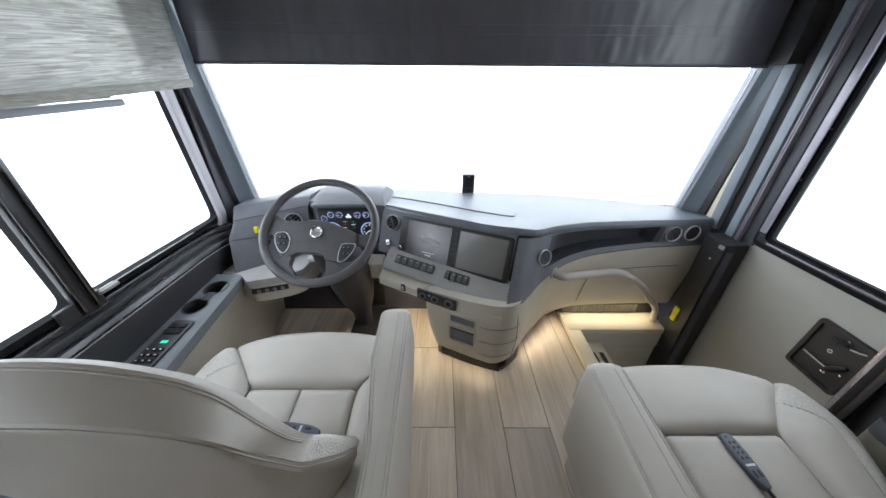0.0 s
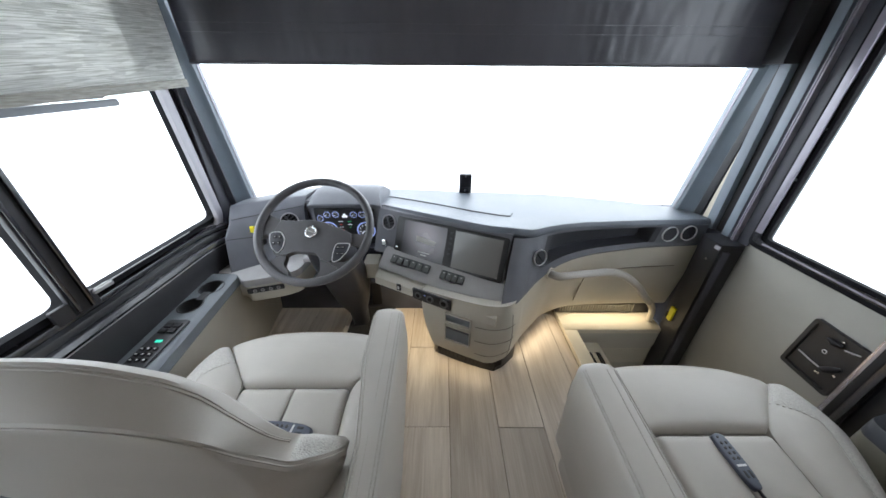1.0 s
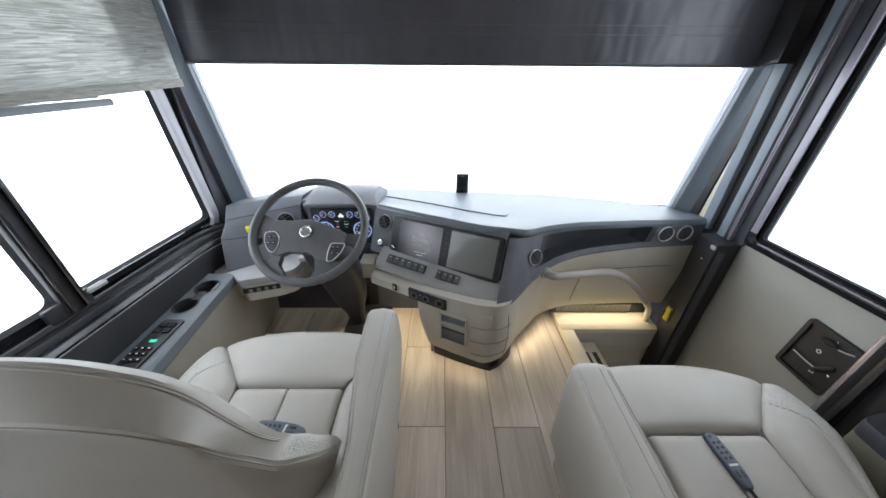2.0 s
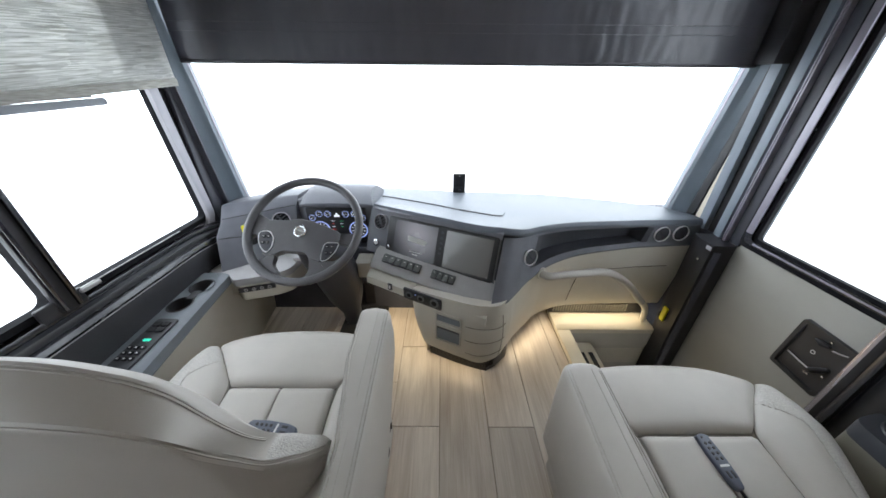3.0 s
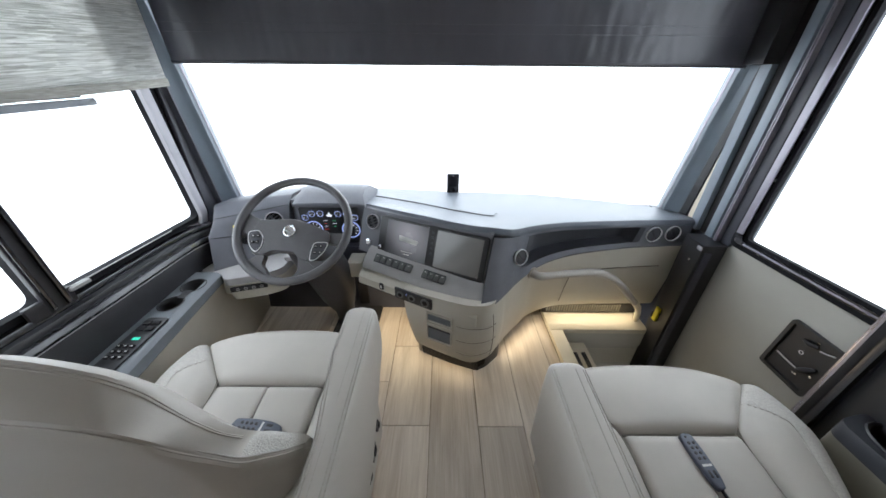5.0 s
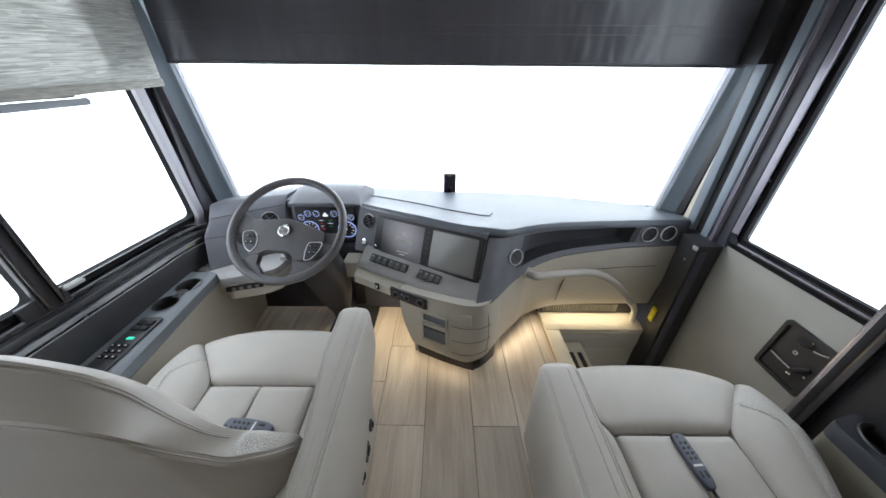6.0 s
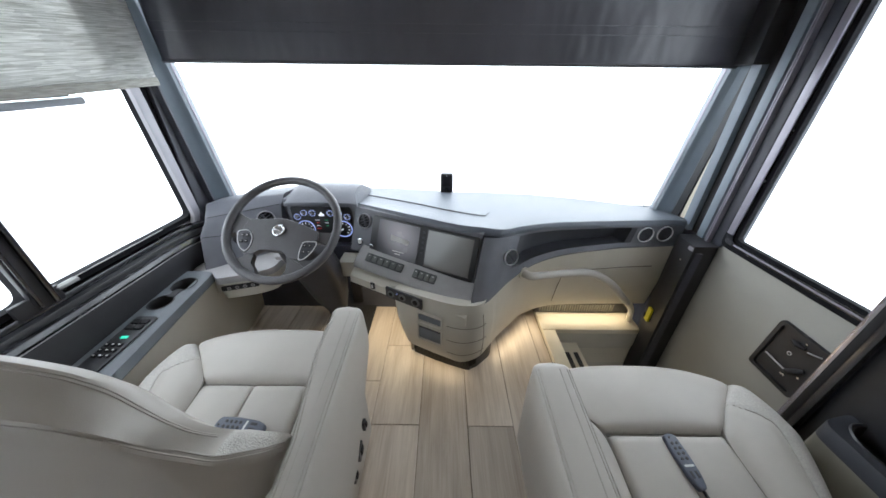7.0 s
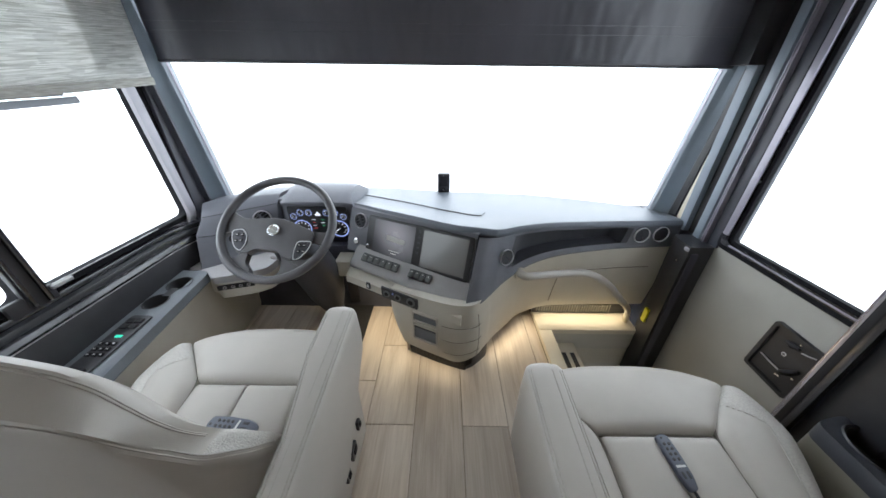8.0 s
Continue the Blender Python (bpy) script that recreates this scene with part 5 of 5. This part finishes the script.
def captain_seat(cx, y0, h, arm_side, arm_z, arm_x, arm_tip, back, half, label):
    """A captain's chair: cushion panels, one arm slab, reclined backrest, pedestal."""
    seat = thing("captain_seat", label, "seat", "captain seats", at=(cx, y0 + 0.2, 0))
    b = h - 0.16
    lim = min(abs(a - cx) for a in arm_x) + 0.03

    def P(x, y, z):
        """Seat coordinates to place; the arm side ends at the arm."""
        return (cx + (arm_side * lim if x * arm_side > lim else x), y0 + y, z)

    def level(X, Y):
        """The cushion's height over the plan: rounded off towards its outline, slightly dished at the back."""
        x, y = X - cx, Y - y0
        q = abs(x) / cushion_half(y, half)
        if y > 0.27:
            q = (q ** NOSE + ((y - 0.27) / 0.245) ** NOSE) ** (1 / NOSE)
        return h - 0.03 * max(0.0, (0.25 - y) / 0.35) - 0.075 * max(0.0, (q - 0.78) / 0.22) ** 2.3

    def panel(x0, x1):
        return lambda s, t: P(x0 + (x1 - x0) * s, -0.10 + 0.352 * t, 0)[:2]

    def roll(s, t):
        x1 = (2 * s - 1) * 0.80 * half
        return P((2 * s - 1) * (0.163 + (0.80 * half - 0.163) * t), (1 - t) * 0.259 + t * nose_y(x1, half), 0)[:2]

    part("cushion_frame", span(P(-0.25, -0.02, b - 0.06), P(0.25, 0.36, b + 0.07), 0.03, 3), LEATHER, seat)
    part("front_roll", quilted(roll, level, (0.45, 0.24), (0.012, 0.012, 0.024, 0.004), 0.016, b), LEATHER, seat, "padded front roll")
    part("seat_panel", quilted(panel(-0.160, -0.004), level, (0.16, 0.35), (0.014, 0.007, 0.02, 0.016), 0.006, b), LEATHER, seat)
    part("seat_panel", quilted(panel(-0.001, 0.160), level, (0.16, 0.35), (0.007, 0.014, 0.02, 0.016), 0.006, b), LEATHER, seat)
    for sd in (-1, 1):
        inner = smooth_path([(0.163, -0.12, 0), (0.163, 0.0, 0), (0.163, 0.13, 0), (0.164, 0.22, 0), (0.178, 0.275, 0), (0.232, 0.345, 0), (0.282 + 0.5 * (half - 0.4), 0.402, 0), (0.80 * half + 0.003, 0.446, 0)], 6)
        outer = [Vector((cushion_half(-0.12 + 0.39 * i / 21, half), -0.12 + 0.39 * i / 21, 0)) for i in range(22)]
        outer += [Vector((half * math.cos(a) ** (2 / NOSE), 0.27 + 0.245 * math.sin(a) ** (2 / NOSE), 0)) for a in [0.726 * k / 20 for k in range(1, 21)]]
        rows, seam, n = [], [], 44
        for i in range(n + 1):
            u = i / n
            p, o = along(inner, u), along(outer, u)
            turn = 0.56 * (1 - min(1, max(0, (u - 0.52) / 0.20)) ** 1.6)
            row = []
            for k in range(17):
                f = k / 16
                x, y = P(sd * (p.x + (o.x - p.x) * f), p.y + (o.y - p.y) * f, 0)[:2]
                zz = level(x, y) + 0.018 * math.sin(math.pi * min(1, f * 1.1)) * min(1, (1 - u) * 6)
                if f < 0.10:
                    zz -= 0.013 * (1 - f / 0.10)
                zz -= 0.004 * math.exp(-((f - turn) / 0.03) ** 2)
                row.append(Vector((x, y, zz)))
            if turn > 0.02:
                k = min(15, int(turn * 16))
                seam.append(row[k].lerp(row[k + 1], turn * 16 - k) + Vector((0, 0, 0.001)))
            row.append(Vector((row[-1].x, row[-1].y, b)))
            rows.append((row, turn))
        bm = loft([r for r, _ in rows], False, False)
        bm.faces.ensure_lookup_table()
        for q, f in enumerate(bm.faces):
            f.material_index = 1 if (q % 17 + 0.5) / 16 > rows[q // 17][1] and q % 17 < 16 else 0
        part("side_bolster", bm, [LEATHER, LEATHER_TEX], seat, "cream bolster with embossed outer edge")
        part("emboss_seam", tube(seam, 0.0016, 6), SEAM, seat)
        part("bolster_seam", tube([Vector((r[0].x, r[0].y, r[0].z + 0.001)) for r, _ in rows[:-1]], 0.0020, 6), CREASE, seat)
    part("cross_seam", tube([P(-0.160, 0.2555, h - 0.018), P(0, 0.2555, h - 0.017), P(0.16, 0.2555, h - 0.018)], 0.0026, 6), CREASE, seat)
    # arm: padded slab with stitched edges
    ax0, ax1 = arm_x
    yb = y0 - 0.25
    prof = []
    nose = 0.030

    def rear_taper(y):
        """The driver's arm narrows beside the backrest wing."""
        return 0.030 * min(1.0, max(0.0, (0.80 - y) / 0.21)) if arm_side > 0 else 0.0

    for y in [yb, yb + 0.03, yb + 0.12, yb + 0.24, yb + 0.34, yb + 0.45, arm_tip - 0.13, arm_tip - 0.06] + [arm_tip - nose * (1 - math.sin(a)) for a in (0.0, 0.35, 0.7, 1.0, 1.25, 1.45, 1.57)]:
        k = (y - yb) / (arm_tip - yb)
        tip = max(0.0, (y - arm_tip + nose) / nose)
        w = 0.026 * (1 - math.sqrt(max(0.0, 1 - tip * tip)))
        zt = arm_z[0] + (arm_z[1] - arm_z[0]) * k - 0.022 * (1 - math.sqrt(max(0.0, 1 - tip * tip)))
        a, e = ax0 + w + rear_taper(y), ax1 - w
        m = (a + e) / 2
        zl = 0.30 + 0.23 * max(0, (k - 0.55) / 0.45) if arm_side > 0 else 0.22
        c = min(0.020, 0.3 * (e - a))
        prof.append([(a, y, zl), (a - 0.004, y, zt - 0.10), (a - 0.001, y, zt - 0.022), (a + 0.002, y, zt - 0.009), (a + 0.008, y, zt - 0.002), (a + c, y, zt + 0.001), (m, y, zt + 0.004), (e - c, y, zt + 0.001), (e - 0.008, y, zt - 0.002), (e - 0.002, y, zt - 0.009), (e + 0.001, y, zt - 0.022), (e + 0.006, y, zt - 0.10), (e + 0.004, y, zl)])
    arm = part("armrest", loft(prof), LEATHER, seat, "cream padded armrest slab")
    for x, dz in ((ax0 + 0.006, -0.0022), (ax0 + 0.013, -0.0005), (ax1 - 0.006, -0.0022), (ax1 - 0.013, -0.0005), (ax1 - 0.034, 0.0022)):
        pts = [(x + (rear_taper(y) if x < ax0 + 0.02 else 0.0), y, arm_z[0] + (arm_z[1] - arm_z[0]) * (y - yb) / (arm_tip - yb) + dz) for y in (yb + 0.02, yb + 0.24, yb + 0.34, yb + 0.45, arm_tip - 0.08, arm_tip - 0.032)]
        part("piping", tube(pts, 0.0015, 6), SEAM, arm)
    # skirt with control buttons on the arm side
    xo = ax1 - 0.03 if arm_side > 0 else ax0 + 0.03
    part("skirt", span((min(xo, xo - arm_side * 0.06), y0 - 0.15, 0.06), (max(xo, xo - arm_side * 0.06), y0 + 0.34, 0.36), 0.015), LEATHER, seat, "cream lower side skirt")
    M_S = axes((xo + arm_side * 0.001, y0 + 0.25, 0.17), (0, arm_side, 0), (0, 0, 1))
    for cyy, czz, w, hh in (((0.01, 0.055, 0.024, 0.045), (-0.062, 0.030, 0.045, 0.055), (-0.130, 0.020, 0.030, 0.045)) if arm_side > 0 else ((-0.075, -0.045, 0.028, 0.085),)):
        bt = part("seat_switch", prism(rect(w, hh, 0.008, 4, arm_side * cyy, czz), 0.010, 0.003, m=M_S), BLACK, seat, "black seat adjuster switch")
        for q in range(2 if hh < 0.06 else 3):
            part("toggle", box((w * 0.5, hh * 0.2, 0.006), (arm_side * cyy, czz + hh * (0.25 - 0.25 * q), 0.012), 0.002, m=M_S), RUBBER, bt)
    # pedestal
    part("pedestal", loft([[P(-w, 0.02, z), P(w, 0.02, z), P(w, 0.34, z), P(-w, 0.34, z)] for z, w in ((0.0, 0.20), (0.04, 0.20), (0.05, 0.15), (b - 0.05, 0.15))]), BLACK, seat, "black steel pedestal")
    # backrest: crest and rear seam from the middle to the pointed wing tip, in metres out, ahead and up from its foot
    bxc, by, bz = back
    CREST = [(0.000, -0.064, 0.546), (0.085, -0.064, 0.540), (0.166, -0.064, 0.518), (0.195, -0.064, 0.502), (0.221, -0.064, 0.480), (0.245, -0.065, 0.444), (0.270, -0.064, 0.404),
             (0.279, -0.049, 0.353), (0.278, -0.016, 0.284), (0.300, -0.010, 0.274), (0.320, -0.002, 0.254), (0.335, 0.020, 0.210), (0.341, 0.023, 0.189)]
    SEAM_LINE = [(0.000, -0.115, 0.503), (0.075, -0.115, 0.501), (0.140, -0.115, 0.493), (0.185, -0.115, 0.483), (0.220, -0.115, 0.470), (0.248, -0.113, 0.452), (0.260, -0.101, 0.410),
                 (0.272, -0.084, 0.360), (0.286, -0.062, 0.300), (0.310, -0.041, 0.271), (0.325, -0.021, 0.243), (0.337, 0.005, 0.210), (0.341, 0.019, 0.190)]
    stations = []
    for k in range(-12, 13):
        (cx_, cy_, cz_), (sx_, sy_, sz_) = CREST[abs(k)], SEAM_LINE[abs(k)]
        g = 1.0 if abs(k) < 7 else 0.25
        foot = -0.05 * (1 - (sx_ / 0.341) ** 4)
        ring_ = [(sx_ * 0.78, foot, 0.0), (sx_ * 0.88, 0.5 * (sy_ + foot) - 0.004, sz_ * 0.5), (sx_ * 0.96, sy_ * 0.8 + foot * 0.2 - 0.004, sz_ * 0.8), (sx_, sy_ - 0.004, sz_ - 0.022), (sx_, sy_ - 0.002, sz_ - 0.008), (sx_, sy_ + 0.002, sz_),
                 (sx_ * 0.98 + cx_ * 0.02, sy_ - 0.003 * g, sz_ + 0.007 * g), (sx_ * 0.7 + cx_ * 0.3, sy_ * 0.7 + cy_ * 0.3 - 0.006 * g, sz_ * 0.7 + cz_ * 0.3 + 0.006 * g), (sx_ * 0.3 + cx_ * 0.7, sy_ * 0.3 + cy_ * 0.7 - 0.002 * g, sz_ * 0.3 + cz_ * 0.7 + 0.005 * g),
                 (cx_, cy_, cz_), (cx_, cy_ + 0.014, cz_ - 0.010), (cx_ * 0.98, cy_ + 0.028, cz_ - 0.04), (cx_ * 0.95, cy_ + 0.045, cz_ * 0.6), (cx_ * 0.85, 0.05, 0.0)]
        side = -1 if k < 0 else 1
        stations.append([Vector((bxc + side * x, by + y, bz + z)) for x, y, z in ring_])
    fine = [smooth_path([r[k] for r in stations], 5) for k in range(len(stations[0]))]
    rows = [[c[i] for c in fine] for i in range(len(fine[0]))]
    bm = loft(rows)
    bm.faces.ensure_lookup_table()
    for q, f in enumerate(bm.faces):
        f.material_index = 1 if q % 14 in (5, 6, 7, 8, 9) and abs(q // 14 + 0.5 - 60) > 40 and q < 14 * (len(rows) - 1) else 0
    bk = part("backrest", bm, [LEATHER, LEATHER_TEX], seat, "cream leather backrest with embossed wings")
    part("back_seam", tube([r[5] + Vector((0, -0.0005, 0)) for r in rows[1:-1]], 0.0016, 6), SEAM, bk, "raised stitched seam")
    part("back_seam", tube([r[4] + Vector((0, -0.0004, 0)) for r in rows[2:-2]], 0.0014, 6), LEATHER, bk, "raised stitched seam")
    for f, r_ in ((0.12, 0.0014), (0.24, 0.0018)):
        part("back_seam", tube([r[9].lerp(r[8], f * 2) + Vector((0, 0, 0.0004)) for r in rows[22:-22]], r_, 6), LEATHER, bk, "raised stitched seam")
    return seat


captain_seat(-0.405, 0.60, 0.452, 1, (0.630, 0.664), (-0.166, -0.074), 0.978, (-0.50, 0.585, 0.415), 0.408, "cream leather captain seat behind the steering wheel")
captain_seat(0.795, 0.478, 0.420, -1, (0.545, 0.575), (0.425, 0.530), 0.85, (0.795, 0.36, 0.37), 0.43, "cream leather captain seat beside the entry door")

# ---- loose and small things ----


def seat_remote(m, label):
    """A hand control with paired buttons and a cord."""
    r = thing("seat_remote", label, "remote control", "seat remotes", at=tuple(m.translation))
    ol = rounded([(-0.024, 0.085), (0.0, 0.092), (0.024, 0.085), (0.028, 0.02), (0.024, -0.05), (0.012, -0.088), (-0.012, -0.088), (-0.024, -0.05), (-0.028, 0.02)], 0.014, 4)
    part("body", prism(ol, 0.022, 0.007, 3, m), REMOTE, r)
    for k in range(8):
        part("button", disc(0.0052, 0.003, 12, 0.001, m @ Matrix.Translation((-0.009 + 0.018 * (k % 2), 0.055 - 0.017 * (k // 2), 0.0215))), BLACK, r, "small round black button")
    part("button", disc(0.004, 0.003, 12, 0.001, m @ Matrix.Translation((-0.006, 0.076, 0.0215))), BLACK, r)
    part("label_bar", box((0.034, 0.007, 0.001), (0, -0.018, 0.0223), m=m), MARK, r, "pale label bar")
    for k in range(2):
        part("slide_key", box((0.008, 0.022, 0.003), (-0.009 + 0.018 * k, -0.045, 0.0225), 0.001, m=m), BLACK, r)
    return r


rm = axes((0.797, 0.664, 0.411), (0.995, 0.08, 0), (-0.08, 0.995, 0.06)) @ Matrix.Scale(0.72, 4)
r1 = seat_remote(rm, "slate grey seat remote lying on cream leather seat")
part("cord", tube(smooth_path([rm @ Vector((0, -0.085, 0.01)), rm @ Vector((0.004, -0.12, 0.008)), rm @ Vector((0.03, -0.20, 0.006)), rm @ Vector((0.06, -0.27, 0.0))], 5), 0.004, 8), BLACK, r1, "black rubber cord")
seat_remote(axes((-0.372, 0.722, 0.441), (0.1, 1, 0), (-1, 0.1, 0)) @ Matrix.Scale(0.78, 4), "slate grey seat remote by the seat back")

cam_box = thing("dash_camera", "small black dash camera standing on the dashboard", "dash camera", at=(0.19, 2.10, 0.645))
part("body", box((0.076, 0.035, 0.118), (0.188, 2.10, 0.705), 0.008, 3), BLACK, cam_box)
part("lens", disc(0.011, 0.006, 18, 0.002, axes((0.188, 2.0825, 0.665), (1, 0, 0), (0, 0, 1))), ALU_DARK, cam_box, "dark round lens")
part("front_panel", prism(rect(0.046, 0.06, 0.004, 3), 0.002, 0.0005, m=axes((0.188, 2.0825, 0.718), (1, 0, 0), (0, 0, 1))), RUBBER, cam_box)
part("light", disc(0.003, 0.002, 10, m=axes((0.188, 2.081, 0.754), (1, 0, 0), (0, 0, 1))), MARK, cam_box)

hd = thing("grab_handle", "cream padded grab handle beside the entry steps", "grab handle", at=(0.9, 1.5, 0.1))
pts = smooth_path([(0.545, 1.42, 0.485), (0.575, 1.388, 0.490), (0.632, 1.40, 0.488), (0.738, 1.43, 0.478), (0.846, 1.46, 0.466), (0.933, 1.482, 0.436), (1.052, 1.52, 0.348), (1.161, 1.56, 0.234), (1.255, 1.592, 0.13), (1.275, 1.6, 0.033)], 5)
part("grip", tube(pts[:-8], 0.019, 12), LEATHER, hd, "cream leather wrapped grip")
part("foot", tube(pts[-9:], [0.019, 0.0185, 0.018, 0.017, 0.016, 0.016, 0.016, 0.016, 0.016], 12), CREAM_TRIM, hd)
part("flange", disc(0.03, 0.008, 20, 0.002, axes((0.545, 1.425, 0.485), (0.8, 0.6, 0), (0, 0, 1))), BEIGE, hd)
tagx = thing("pull_tag", "bright yellow plastic pull tag on door post", "tag", at=(1.30, 1.5, 0.16))
part("tag", box((0.012, 0.028, 0.085), (1.288, 1.500, 0.172), 0.003), YELLOW, tagx)
part("clip", box((0.016, 0.012, 0.03), (1.289, 1.524, 0.150), 0.003), BLACK, tagx)

# ---- lamps: warm strips under the dashboard ----


def led(name, a, b, z, watts, aim=(0, 0, -1)):
    a, b = Vector((*a, z)), Vector((*b, z))
    d = bpy.data.lights.new(name, "AREA")
    d.shape, d.size, d.size_y = "RECTANGLE", (b - a).length, 0.03
    d.energy, d.color = watts, (1.0, 0.84, 0.58)
    ob = new(name, d)
    x = (b - a).normalized()
    zz = -Vector(aim).normalized()
    y = zz.cross(x).normalized()
    zz = x.cross(y)
    c = (a + b) / 2
    ob.matrix_world = Matrix(((x.x, y.x, zz.x, c.x), (x.y, y.y, zz.y, c.y), (x.z, y.z, zz.z, c.z), (0, 0, 0, 1)))
    return tagged(ob, "warm light strip under the dashboard edge", "light strip", "under-dash light strips")


led("light_strip", (0.72, 1.64), (1.28, 1.645), 0.11, 0.6, (0, -0.75, -1))
led("light_strip", (0.445, 1.385), (0.68, 1.615), 0.085, 0.42, (0.9, -0.75, -0.55))
led("light_strip", tuple(stack(0.0, 0.105, 0).xy), tuple(stack(0.27, 0.10, 0).xy), 0.092, 0.55, (SN.x, SN.y, -0.8))
led("light_strip", tuple(stack(-0.30, 0.0, 0).xy), tuple(stack(-0.10, 0.0, 0).xy), 0.33, 1.4, (0, 0, -1))

# ---- floor planks, last ----
floor = thing("floor", "oak-look vinyl plank floor with narrow joints", "floor", kind="structure", at=(0, 0, 0))
part("underlay", span((-1.06, -1.6, -0.05), (0.775, 1.98, -0.004)), JOINT, floor)
part("underlay_rear", span((0.775, -1.6, -0.05), (1.40, 0.42, -0.004)), JOINT, floor)
rnd = random.Random(4)
cols = [-1.06, -0.935, -0.73, -0.53, -0.33, -0.128, 0.0755, 0.28, 0.474, 0.68, 0.742, 0.945, 1.15, 1.40]
starts = {5: 0.99, 7: 0.987, 4: 1.2, 6: 1.62, 8: 0.75, 9: 0.75}
for k, (a, b) in enumerate(zip(cols, cols[1:])):
    y0 = starts.get(k, rnd.uniform(0.2, 1.2))
    cuts = [y0 + 1.22 * j for j in range(-5, 3)]
    if k == 5:
        cuts = [y0 + 1.22 * j for j in range(-5, 1)] + [1.42, 2.64]
    for c0, c1 in zip(cuts, cuts[1:]):
        c0, c1 = max(c0, -1.6), min(c1, 1.97 if k < 10 else 0.42)
        if c1 - c0 < 0.05:
            continue
        cx, cy = (a + b) / 2, (c0 + c1) / 2
        bm = box((b - a - 0.0022, c1 - c0 - 0.0022, 0.006), (0, 0, -0.003), 0.0009, 1)
        me = mesh_of(bm, "plank", WOOD)
        ob = new("plank", me)
        ob.parent = floor
        ob.location = (cx, cy, 0)
